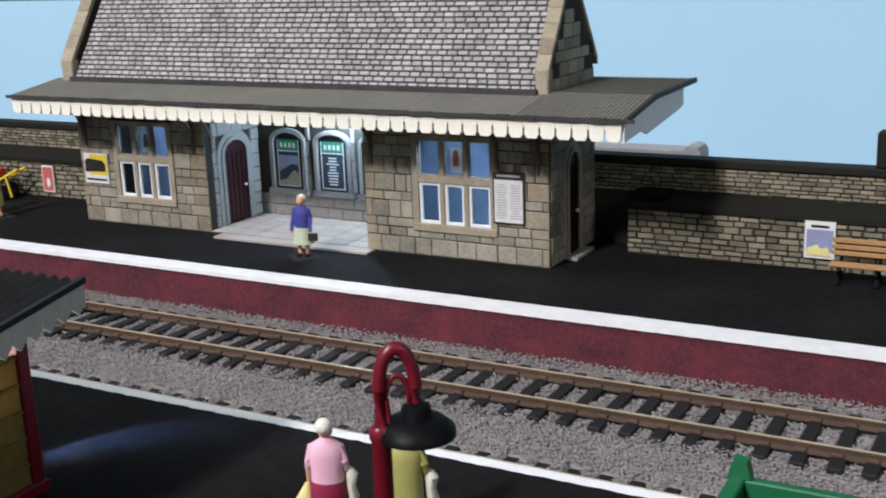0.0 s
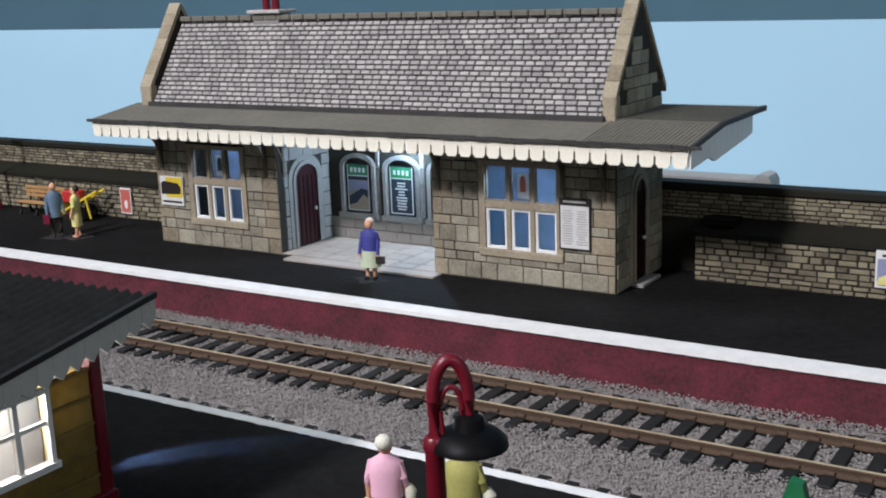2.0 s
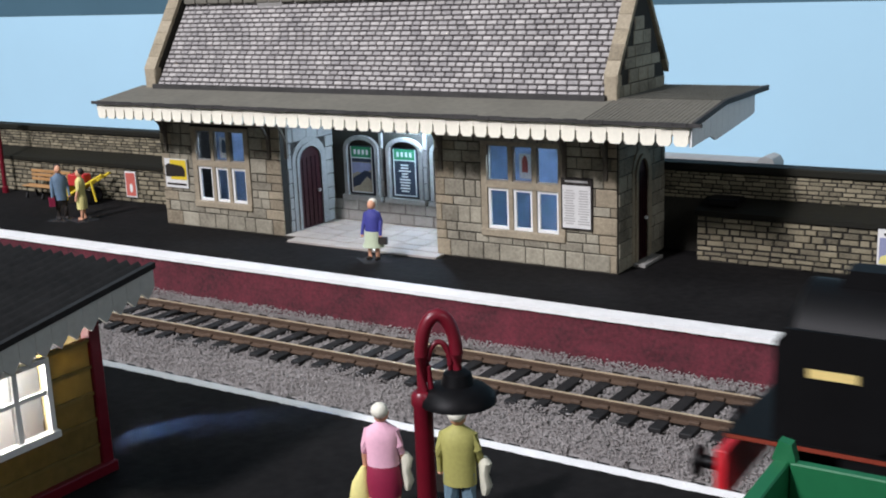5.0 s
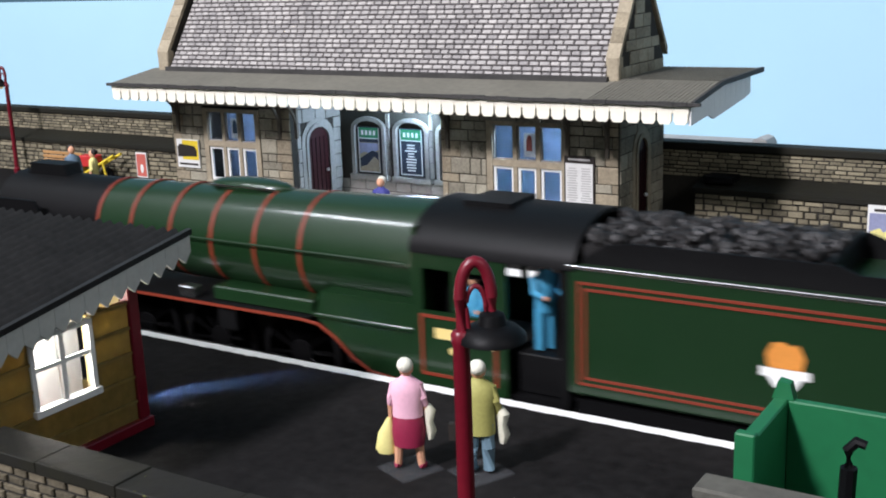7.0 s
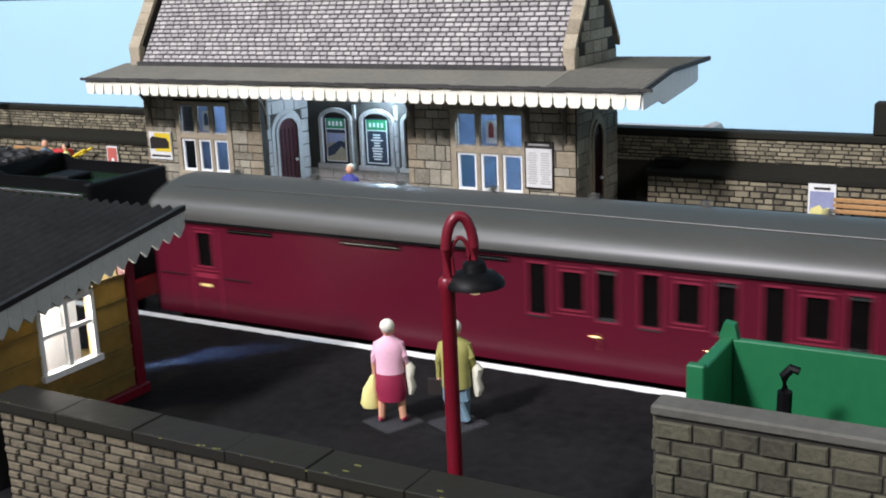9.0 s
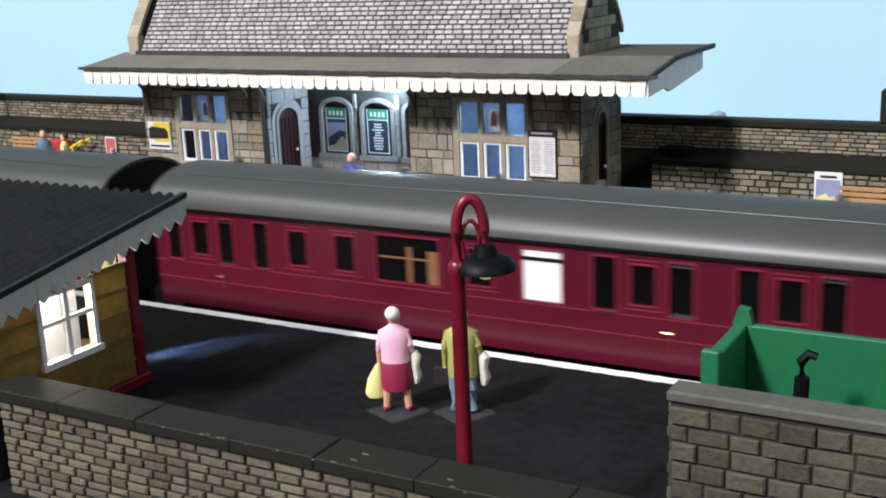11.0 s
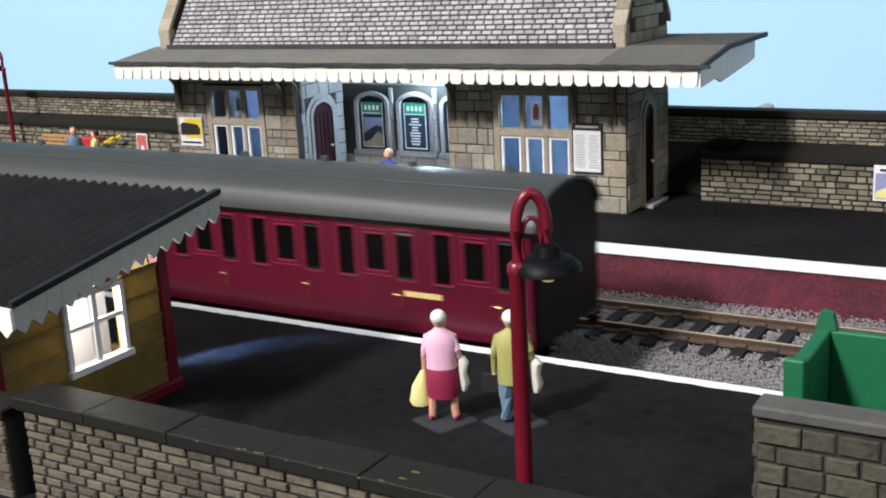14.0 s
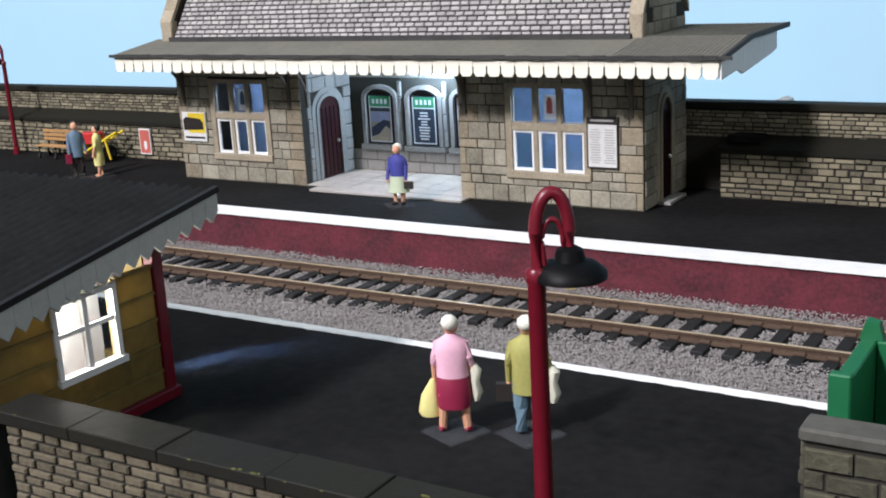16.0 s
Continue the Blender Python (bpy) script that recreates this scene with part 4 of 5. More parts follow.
    part("gable_board", prism(B(), [(yb + 1.2, zb - 1.0), (yf - 1.2, zf - 1.0), (yf - 1.2, 39.6), (yb + 1.2, 33.2)], "x", xr - 0.6, xr - 0.06), "shed_plank", o, "timber gable board under the roof")
    # corrugated roof
    fx, ya, yz = -16.4, -169.5, -219.5
    za, zz = 41.0, 32.8
    bm = B()
    rows = []
    x = fx
    k = 0
    while x > -175:
        h = 0.72 * math.cos(k * math.pi / 3)
        rows.append([bm.verts.new((x, y, z + h + dz)) for y, z in ((ya, za), (yz, zz)) for dz in (0.45, 0)])
        x -= 0.5
        k += 1
    for a, b in zip(rows, rows[1:]):
        bm.faces.new((a[0], b[0], b[2], a[2]))
        bm.faces.new((a[1], a[3], b[3], b[1]))
        bm.faces.new((a[0], a[1], b[1], b[0]))
        bm.faces.new((a[2], b[2], b[3], a[3]))
    part("roof", bm, "iron", o, "grey corrugated iron roof", True)
    bm = B()
    d = Vector((0, yz - ya, zz - za))
    prism(bm, [(ya + 0.4, za + 0.2), (yz - 0.3, zz + 0.2), (yz - 0.3, zz + 1.3), (ya + 0.4, za + 1.3)], "x", fx - 0.2, fx + 1.0)
    part("roof_edge", bm, "iron", o)
    n = 15
    for i in range(n):
        a, b = i / n, (i + 1) / n
        p0, p1 = (ya + d.y * a, za + d.z * a), (ya + d.y * b, za + d.z * b)
        pm = ((p0[0] + p1[0]) / 2, (p0[1] + p1[1]) / 2)
        part("fascia_board", prism(B(), [(p0[0], p0[1] + 0.1), (p1[0] + 0.06, p1[1] + 0.1), (p1[0] + 0.06, p1[1] - 3.2), (pm[0], pm[1] - 4.9), (p0[0], p0[1] - 3.2)], "x", fx, fx + 0.7), "grey_white", o)
    for i in range(40):
        x = fx + 0.6 - i * 3.4
        part("fascia_board", prism(B(), [(x, zz + 0.1), (x - 3.35, zz + 0.1), (x - 3.35, zz - 3.3), (x - 1.7, zz - 4.9), (x, zz - 3.3)], "y", yz - 0.7, yz), "cream", o)
    return o


def near_wall():
    z, yf, yb = 19.6, -222.4, -216.8
    x0, x1 = -13.0, 99.0
    w = setting("wall_near", box(B(), x0, x1, yf, yb, 0, z - 2.2), "mortar", "low buff stone wall along the platform back")
    lay("stone", courses(x0, x1, 0.2, z - 2.3, (1.45, 1.6, 1.7), (3.2, 5.4), (), 0.48, 41), lambda u, v: Matrix.Translation((u, yf, v)), 0.5, "near_brick", w, 290, 5, wob=0.12)
    rnd = random.Random(3)
    x = x0 - 1.5
    c = setting("wall_near_coping", box(B(), x0 - 1.0, x1, yf - 0.8, yb + 0.8, z - 2.2, z - 1.9), "mortar", "dark weathered coping on the low wall")
    while x < x1:
        l = rnd.uniform(15, 21)
        part("coping_stone", box(B(), x, min(x + l - 0.1, x1), yf - 1.2, yb + 0.6, z - 1.9, z + rnd.uniform(-0.1, 0.15), 0, 0.15), "coping", c)
        x += l
    bm = B()
    for i in range(34):
        blob(bm, rnd.uniform(x0, x1), rnd.choice((yf - 1.1, yf - 0.9, yf + rnd.uniform(0, 5))), z - rnd.uniform(0.0, 0.3), rnd.uniform(0.2, 0.8), rnd.uniform(0.15, 0.35), rnd.uniform(0.1, 0.22), 0, 1)
    tagged(part("moss", bm, "moss", None, "small tufts of yellow-green moss on the coping"), category="moss", kind="stuff")
    # set-back piece
    s = setting("wall_near_return", box(B(), -180, x0 - 6.0, -213.9 - 8.0, -216.6, 0, 14.4), "mortar", "low stone wall behind the shelter")
    lay("stone", courses(-90, x0 - 6, 0.2, 14.2, (1.5, 1.8), (2.6, 5.0), (), 0.32, 43), lambda u, v: Matrix.Translation((u, -221.9, v)), 0.6, "near_brick", s, 200, 5)
    setting("wall_near_return_coping", box(B(), -180, x0 - 5.4, -223, -216.3, 14.5, 16.3, 0, 0.3), "coping", "dark wall coping")


def pier():
    x0, x1, yf, yb, z = 101.8, 160.0, -213.8, -210.6, 34.0
    w = setting("wall_pier", box(B(), x0, x1, yf, yb, 0, z - 1.6), "mortar", "mossy stone wall end")
    lay("stone", courses(x0, x1, 0.2, z - 1.7, (2.2, 2.6), (3.4, 5.8), (), 0.22, 51), lambda u, v: Matrix.Translation((u, yf, v)), 0.5, "pier_stone", w, 260, 6, 0.5, wob=0.16)
    turn = Matrix.Rotation(radians(-90), 4, "Z")
    lay("stone", courses(-yb, -yf, 0.2, z - 1.7, (1.6, 1.8), (3, 4), (), 0.28, 53), lambda u, v: Matrix.Translation((x0, -u, v)) @ turn, 0.5, "pier_stone", w, 60, 6)
    setting("wall_pier_coping", box(B(), x0 - 0.5, x1, yf - 0.7, yb + 0.5, z - 1.5, z, 0, 0.3), "coping_light", "worn grey coping")


def green_box():
    o = empty("green_open_box", 0, 0, 0, "bright green open-topped box with a dark handle standing on the platform", "crate")
    x0, x1, ya, yb, z = 101.0, 190.0, -194.0, -177.8, 31.6
    part("side_panel", box(B(), x0 - 1.0, x0 + 1.0, ya + 1.0, yb, 0, z, 0, 0.2), "box_green", o)
    part("back_panel", box(B(), x0 + 1.0, x1, yb - 1.5, yb, 0, z, 0, 0.2), "box_green", o)
    part("front_rail", box(B(), x0 + 1.0, x1, ya, ya + 1.5, 0, 24.5, 0, 0.2), "box_green", o)
    part("bottom", box(B(), x0 + 1.0, x1, ya + 1.5, yb - 1.5, 5, 6.5), "box_green", o)
    part("corner_post", box(B(), x0 - 1.4, x0 + 1.2, ya - 0.6, ya + 1.0, 0, z + 0.8, 0, 0.2), "box_green", o)
    part("finial", prism(B(), [(x0 - 1.2, z), (x0 + 1.8, z), (x0 + 1.2, z + 2.3), (x0 - 0.4, z + 2.6)], "y", yb - 1.4, yb + 0.3), "box_green", o)
    bm = B()
    hx, hy = 113.0, -192.0
    tube(bm, [(hx - 0.6, hy, 6.5), (hx, hy, 29.5)], 1.05, 8)
    tube(bm, [(hx, hy, 29.4), (hx - 0.2, hy, 31.8), (hx + 0.8, hy, 33.0), (hx + 1.9, hy, 32.7)], [0.7, 0.7, 0.7, 0.6], 8)
    part("handle", bm, "black", o, "dark hooked handle", True)


def platform_lamp(x, y, z, rz, s, label):
    o = empty("platform_lamp", x, y, z, label, "lamp", "platform lamps", rz)
    R = 1.9
    top = 51.8
    bm = B()
    tube(bm, [(0, 0, 0), (0, 0, 3), (0, 0, 3.4), (0, 0, 46), (0, 0, 46.4), (0, 0, 47.4), (0, 0, 47.8)], [1.7, 1.7, 1.15, 1.05, 1.25, 1.25, 0.95], 14)
    part("post", bm, "maroon", o, "glossy maroon lamp post", True)
    for off, rad in ((0.0, R), (0.0, 1.2)):
        bm = B()
        pts = [(0, 0, 47)] if off == 0 and rad == R else [(1.0, 0, 47.2)]
        c = R
        pts += [(c - rad * math.cos(a), 0, top + (4.4 if rad == R else 2.6) * math.sin(a) - (0 if rad == R else 1.2)) for a in np.linspace(0, math.pi, 13)]
        pts += [(c + rad, 0, 49.0)]
        tube(bm, pts, 0.75 if rad == R else 0.32, 10)
        part("swan_neck" if rad == R else "inner_scroll", bm, "maroon", o, "curved maroon swan neck" if rad == R else "", True)
    hx = 2 * R
    bm = B()
    prof = [(0.8, 50.0), (1.5, 49.6), (1.8, 48.4), (3.1, 48.0), (4.1, 47.1), (4.2, 46.4), (3.8, 46.4), (2.0, 46.9), (0.5, 47.0)]
    rings = [[bm.verts.new((hx + r * math.cos(2 * math.pi * k / 24), r * math.sin(2 * math.pi * k / 24), zz)) for k in range(24)] for r, zz in prof]
    for a, b in zip(rings, rings[1:]):
        for k in range(24):
            bm.faces.new((a[k], a[(k + 1) % 24], b[(k + 1) % 24], b[k]))
    bm.faces.new(rings[0])
    bm.faces.new(rings[-1])
    part("shade", bm, "black", o, "round black lamp shade", True)
    part("bulb", blob(B(), hx, 0, 46.1, 1.2, 1.2, 1.2, 0, 2), "bulb", o, "pale bulb", True)
    if s != 1:
        o.scale = (s, s, s)
    return o


shed()
near_wall()
pier()
green_box()
platform_lamp(72.4, -214.4, 0, 38, 1.0, "maroon swan-neck platform lamp with a black shade")
platform_lamp(-313.5, 20.5, 0, 190, 0.88, "maroon swan-neck platform lamp beside the far bench")


# ---- figurines: one plain mesh each ----
def figurine(label, x, y, rz, style, top, bottom, hair, legs, shoes, hip=4.0, tall=21.0, extras=(), base=True, stout=1.0, mirror=False, wide=1.0, foot=1.3, sleeve=False, flare=1.0):
    mats = [top, bottom, hair, "flesh", legs, shoes, "acrylic", "lemon", "ivory", "dark_hair", "burgundy"]
    bm = B()
    k = tall / 21.0
    for s in (-1, 1):
        tube(bm, [(s * foot, 0, 0.9), (s * (0.6 * foot + 0.52), 0.1, 5), (s * 1.15, 0, 9.5)], [0.62, 0.8, 1.05] if style == "skirt" else [0.95, 1.05, 1.3], 8, 4)
        blob(bm, s * (foot + 0.1), -0.5, 0.9, 0.85, 1.5, 0.72, 5, 1)
    if style == "skirt":
        loft(bm, [(0, 0, 4.8, 2.6 * flare, 2.0 * flare), (0, 0, 7, 2.6 * stout, 2.0), (0, 0, 9.6, 2.4 * stout, 1.9), (0, 0, 10.6, 2.1, 1.6)], 1)
    else:
        loft(bm, [(0, 0, 8.4, 2.0, 1.4), (0, 0, 10.6, 2.1, 1.5)], 1)
    loft(bm, [(0, 0, 10.2 if style == "skirt" else 7.6, 2.35 * stout, 1.75), (0, 0, 12, 2.3 * stout, 1.7), (0, 0, 14.5, 2.6 * stout, 1.8), (0, 0, 16.4, 2.5, 1.5), (0, 0, 17.2, 1.2, 1.0), (0, 0, 17.7, 0.75, 0.75)], 0)
    for s in (-1, 1):
        tube(bm, [(s * 2.05, 0, 16.2), (s * 2.65, 0.2, 13.6), (s * 2.85, -0.3, 12.2)], [0.75, 0.72, 0.65], 8, 0)
        tube(bm, [(s * 2.85, -0.3, 12.3), (s * 3.0, -0.9, 10.2), (s * 3.05, -1.1, 9.0)], [0.6, 0.5, 0.5], 8, 0 if sleeve or style != "skirt" else 3)
        blob(bm, s * 3.05, -1.1, 8.7, 0.55, 0.55, 0.7, 3, 1)
    blob(bm, 0, -0.1, 19.0, 1.25, 1.4, 1.65, 3, 2)
    blob(bm, 0, 0.72, 19.75, 1.38, 1.35, 1.4, 2, 2)
    for kind in extras:
        if kind == "yellow_bag":
            loft(bm, [(-4.0, -0.4, 2.9, 1.5, 1.0), (-4.1, -0.4, 3.6, 1.8, 1.1), (-3.9, -0.4, 6.6, 1.4, 0.8), (-3.3, -0.6, 9.4, 0.4, 0.3)], 7, 10)
        elif kind == "coat":
            loft(bm, [(3.5, -0.6, 5.6, 0.5, 0.6), (3.7, -0.6, 7.2, 0.95, 0.9), (3.4, -0.6, 9.0, 0.75, 0.8), (3.6, -0.6, 11.0, 1.0, 1.0), (3.3, -0.6, 12.0, 0.6, 0.6)], 8, 9)
        elif kind == "black_bag":
            box(bm, 2.6, 5.2, -1.8, -0.6, 6.2, 8.6, 9)
        elif kind == "case":
            box(bm, -5.0, -2.4, -1.6, -0.4, 5.6, 8.6, 9)
        elif kind == "red_case":
            box(bm, -4.4, -2.4, -1.6, -0.4, 5.6, 9.0, 10)
    bmesh.ops.scale(bm, vec=(k * wide, k * wide, k), verts=bm.verts)
    if mirror:
        bmesh.ops.scale(bm, vec=(-1, 1, 1), verts=bm.verts)
    if base:
        prism(bm, [(-6.2, 0), (0, -6.2), (6.2, 0), (0, 6.2)], "z", 0.05, 0.4, 6)
    o = part("figurine", bm, mats, None, label, True)
    o.matrix_basis = pose(x * MM, y * MM, 0, 0, 0, rz)
    return tagged(o, category="figurine", group="platform figurines")


figurine("painted figurine in a pink top and burgundy skirt with yellow bag", 29.9, -164.6, 203, "skirt", "pink", "burgundy", "pale_hair", "flesh", "burgundy", tall=21.9, extras=("coat", "yellow_bag"), stout=1.1, mirror=True, wide=1.05, foot=2.0)
figurine("painted figurine in an olive coat and grey-blue trousers", 42.3, -160.1, 200, "trousers", "olive", "denim", "pale_hair", "denim", "dark_hair", tall=22.0, extras=("coat", "case"), stout=1.05, mirror=True, wide=1.12)
figurine("painted figurine in a blue coat and pale green skirt with handbag", -79.6, -15.2, 8, "skirt", "navy", "sage", "pale_hair", "flesh", "dark_hair", tall=20.6, extras=("black_bag",), stout=1.05, wide=1.12, sleeve=True, flare=1.35)
figurine("painted figurine in a grey-blue jacket with dark trousers and cases", -236.0, -11.5, 60, "trousers", "slate_blue", "dark_hair", "dark_hair", "dark_hair", "dark_hair", tall=22.6, extras=("black_bag", "red_case"))
figurine("painted figurine in a yellow dress with dark hair", -226.6, -9.0, -60, "skirt", "lemon", "lemon", "dark_hair", "flesh", "flesh", tall=21.0)


# ---- far platform furniture ----
def bench(x, y, rz, label):
    o = empty("platform_bench", x, y, 0, label, "bench", "platform benches", rz)
    for z in (7.2, 9.0, 10.8):
        part("back_slat", box(B(), -13, 13, 1.6, 2.3, z, z + 1.3, 0, 0.15), "wood", o)
    for y0 in (-4.0, -2.4, -0.8):
        part("seat_slat", box(B(), -13, 13, y0, y0 + 1.3, 5.2, 5.8, 0, 0.15), "wood", o)
    for s in (-10.5, 0.0, 10.5):
        bm = B()
        tube(bm, [(s, -4.2, 0.3), (s, -3.4, 2.6), (s, -3.6, 5.1)], [0.8, 0.5, 0.5], 8)
        tube(bm, [(s, 2.2, 0.3), (s, 1.2, 2.6), (s, 2.0, 5.6), (s, 2.6, 12)], [0.8, 0.5, 0.5, 0.4], 8)
        tube(bm, [(s, -3.8, 5.0), (s, 2.0, 5.0)], 0.45, 8)
        part("leg", bm, "black", o, "black cast leg", True)


bench(-281.0, 19.0, 0, "slatted warm wood platform bench with black legs")
bench(91.2, 17.5, 0, "slatted warm wood platform bench beside the poster")


def barrow():
    o = empty("sack_barrow", -254.0, 18.0, 0, "yellow two-wheeled sack barrow with a red load", "barrow", rz=10)
    bm = B()
    for s in (-1, 1):
        tube(bm, [(-9, s * 2.6 - 1, 3.2), (10, s * 2.6, 13.0)], 0.6, 8)
    for k in range(4):
        f = 0.15 + k * 0.24
        tube(bm, [(-9 + 19 * f, -3.6, 3.2 + 9.8 * f), (-9 + 19 * f, 2.4, 3.2 + 9.8 * f)], 0.45, 8)
    part("frame", bm, "bright_yellow", o, "yellow barrow frame", True)
    part("stand", tube(B(), [(4, -3.0, 9.9), (6, -3, 1.2)], 0.5, 8), "bright_yellow", o)
    part("nose", box(B(), -10.5, -8.6, -3.8, 2.4, 1.5, 8.0, 0, 0.2), "bright_yellow", o)
    for s in (-4.4, 2.8):
        part("wheel", tube(B(), [(1.5, s - 0.5, 3.4), (1.5, s + 0.5, 3.4)], 3.3, 16), "black", o, "black barrow wheel")
    part("load", box(B(), -8.5, 0.5, -2.8, 2.0, 7.6, 12.6, 0, 0.4), "bright_red", o, "red box lying on the barrow")


barrow()
tagged(part("wall_vent", box(B(), 17.0, 27.0, 28.0, 36.0, 17.4, 19.6, 0, 0.3), "black", None, "flat dark cover on the wall ledge"), category="cover")
# Dark slab put in for the shade between building and wall.
setting("gap_shade", box(B(), 2.0, 14.0, 56.0, 58.0, 0, 26), "mortar", "added dark slab for the shade at the end of the passage")


# ---- the train ----
YT = -105.0


def arch(half, z0, z1, rise, n=14):
    """Outline across a vehicle from one eave over the roof to the other."""
    return [(half * math.cos(a), z1 + rise * math.sin(a)) for a in np.linspace(0, math.pi, n)]


def wheelset(parent, x, r, gauge=7.6, material="blackobj"):
    o = part("wheelset", tube(B(), [(0, -gauge, 0), (0, gauge, 0)], 1.2, 8), material, parent)
    for s in (-1, 1):
        bm = B()
        tube(bm, [(0, s * (gauge - 1.2), 0), (0, s * (gauge + 1.2), 0), (0, s * (gauge + 1.2), 0), (0, s * (gauge + 0.7), 0), (0, s * (gauge + 0.7), 0), (0, s * (gauge + 1.6), 0)], [r, r, r * 0.86, r * 0.84, r * 0.3, r * 0.26], 22)
        w = part("wheel", bm, material, o)
        if r > 10:
            for k in range(12):
                a = k * math.pi / 6
                part("spoke", tube(B(), [(0.28 * r * math.cos(a), s * (gauge + 0.9), 0.28 * r * math.sin(a)), (0.85 * r * math.cos(a), s * (gauge + 0.9), 0.85 * r * math.sin(a))], 0.45, 5), "blackobj", o)
    o.matrix_basis = pose(x * MM, 0, (NEAR_RAIL_Z + r) * MM)
    ROLLING.append((o, x, r))
    return o


ROLLING = []


def coach(name, length, windows, vents, label, beads, gold=None, panels=()):
    o = empty(name, 0, YT, 0, label, "railway coach", "train coaches")
    h, z0, z1 = 17.0, -0.6, 25.6
    wins = sorted(windows)
    bm = B()
    for side in (-1, 1):
        ya, yb = (side * h, side * (h - 1.2))
        lo, hi = min(ya, yb), max(ya, yb)
        box(bm, 0, length, lo, hi, z0, 11.6)
        box(bm, 0, length, lo, hi, 23.6, z1)
        x = 0.0
        for a, b, c, d, k in wins:
            box(bm, x, a, lo, hi, 11.6, 23.6)
            if c > 11.6:
                box(bm, a, b, lo, hi, 11.6, c)
            if d < 23.6:
                box(bm, a, b, lo, hi, d, 23.6)
            x = b
        box(bm, x, length, lo, hi, 11.6, 23.6)
    body = part("body", bm, "crimson", o, "glossy crimson coach side")
    for a, b, c, d, k in wins:
        part("window", box(B(), a, b, -h + 0.45, -h + 0.75, c, d), {"w": "white_obj"}.get(k, "coach_glass"), body)
        bm = B()
        box(bm, a - 0.35, b + 0.35, -h - 0.18, -h + 0.1, c - 0.4, c)
        box(bm, a - 0.35, b + 0.35, -h - 0.18, -h + 0.1, d, d + 0.4)
        box(bm, a - 0.4, a, -h - 0.18, -h + 0.1, c, d)
        box(bm, b, b + 0.4, -h - 0.18, -h + 0.1, c, d)
        part("window_frame", bm, "crimson_dark", body)
        if k == "b":
            bm = B()
            box(bm, b - 3.4, b - 0.6, -h + 0.2, -h + 0.42, c + 0.1, d - 3.0)
            box(bm, a + 8.4, a + 9.6, -h + 0.2, -h + 0.42, c + 0.1, d - 2.4)
            box(bm, a + 0.6, b - 3.4, -h + 0.2, -h + 0.42, c + 5.6, c + 6.0)
            part("inner_partition", bm, "brown_obj", body, "brown compartment partition behind the glass")
        if k == "w":
            part("blind_bar", box(B(), a, b, -h + 0.1, -h + 0.42, d - 2.6, d - 1.9), "blackobj", body)
        if k == "t":
            part("window_ledge", box(B(), a - 0.2, b + 0.2, -h - 0.28, -h, c - 0.75, c - 0.5), "chrome", body)
        if k == "s":
            part("toplight_bead", box(B(), a - 1.0, b + 1.0, -h - 0.2, -h, d + 1.0, d + 1.25), "crimson_dark", body)
            part("waist_bead", box(B(), a - 1.6, b + 1.6, -h - 0.2, -h, c - 1.3, c - 1.05), "crimson_dark", body)
        if k == "d":
            part("droplight_rail", box(B(), a + 0.3, b - 0.3, -h - 0.25, -h + 0.4, d - 0.9, d - 0.4), "chrome", body, "bright droplight rail")
            part("droplight_rail", box(B(), a + 0.2, b - 0.2, -h - 0.25, -h + 0.4, c + 0.1, c + 0.4), "chrome", body)
            part("door_handle", tube(B(), [(a - 1.2, -h - 0.4, 8.2), (a + 0.6, -h - 0.4, 8.1)], 0.16, 6), "brass", body, "small brass door handle")
            part("grab_rail", tube(B(), [(a + 0.9, -h - 0.5, 9.2), (a + 0.9, -h - 0.5, 5.2)], 0.1, 6), "brass", body)
    for a, b in vents:
        bm = B()
        box(bm, a, b, -h - 0.15, -h + 0.2, 23.0, 24.2)
        v = part("roof_vent_slot", bm, "coach_glass", body, "dark louvre slot")
        part("louvre", box(B(), a + 0.5, b - 0.5, -h - 0.3, -h - 0.15, 23.5, 23.75), "chrome", v)
    # Beading wears the lighter crimson that carries its highlight.
    bm = B()
    for z in beads:
        box(bm, 0.2, length - 0.2, -h - 0.14, -h, z - 0.12, z + 0.12)
    part("moulding", bm, "crimson_dark", body, "fine horizontal beading")
    for e in (0, length):
        bm = B()
        prism(bm, [(h, z0)] + arch(h, z0, z1 - 0.2, 8.0) + [(-h, z0)], "x", e - 0.5 if e else 0.02, e + 0.0 if e else 0.6)
        part("end_panel", bm, "blackobj", o, "plain black coach end")
    outer = arch(h + 0.7, z0, z1, 8.6, 22)
    inner = arch(h - 0.3, z0, z1, 7.8, 22)
    bm = B()
    rings = []
    for x in (-0.7, length + 0.7):
        rings.append([bm.verts.new((x, p[0], p[1])) for p in outer] + [bm.verts.new((x, p[0], p[1])) for p in inner[::-1]])
    k = len(rings[0])
    for i in range(k):
        bm.faces.new((rings[0][i], rings[0][(i + 1) % k], rings[1][(i + 1) % k], rings[1][i]))
    for r in rings:
        for i in range(21):
            bm.faces.new((r[i], r[i + 1], r[k - 2 - i], r[k - 1 - i]))
    roof = part("roof", bm, "coach_roof", o, "rounded grey coach roof", True)
    part("gutter", box(B(), -0.5, length + 0.5, -h - 0.85, -h - 0.3, z1 - 0.55, z1 + 0.1), "blackobj", roof)
    part("rain_strip", tube(B(), [(6, -(h + 0.7) * math.cos(1.0), z1 + 8.75 * math.sin(1.0)), (length * 0.5, -(h + 0.7) * math.cos(1.08), z1 + 8.7 * math.sin(1.08)), (length - 6, -(h + 0.7) * math.cos(1.0), z1 + 8.75 * math.sin(1.0))], 0.13, 6), "coach_roof", roof)
    x = 13.0
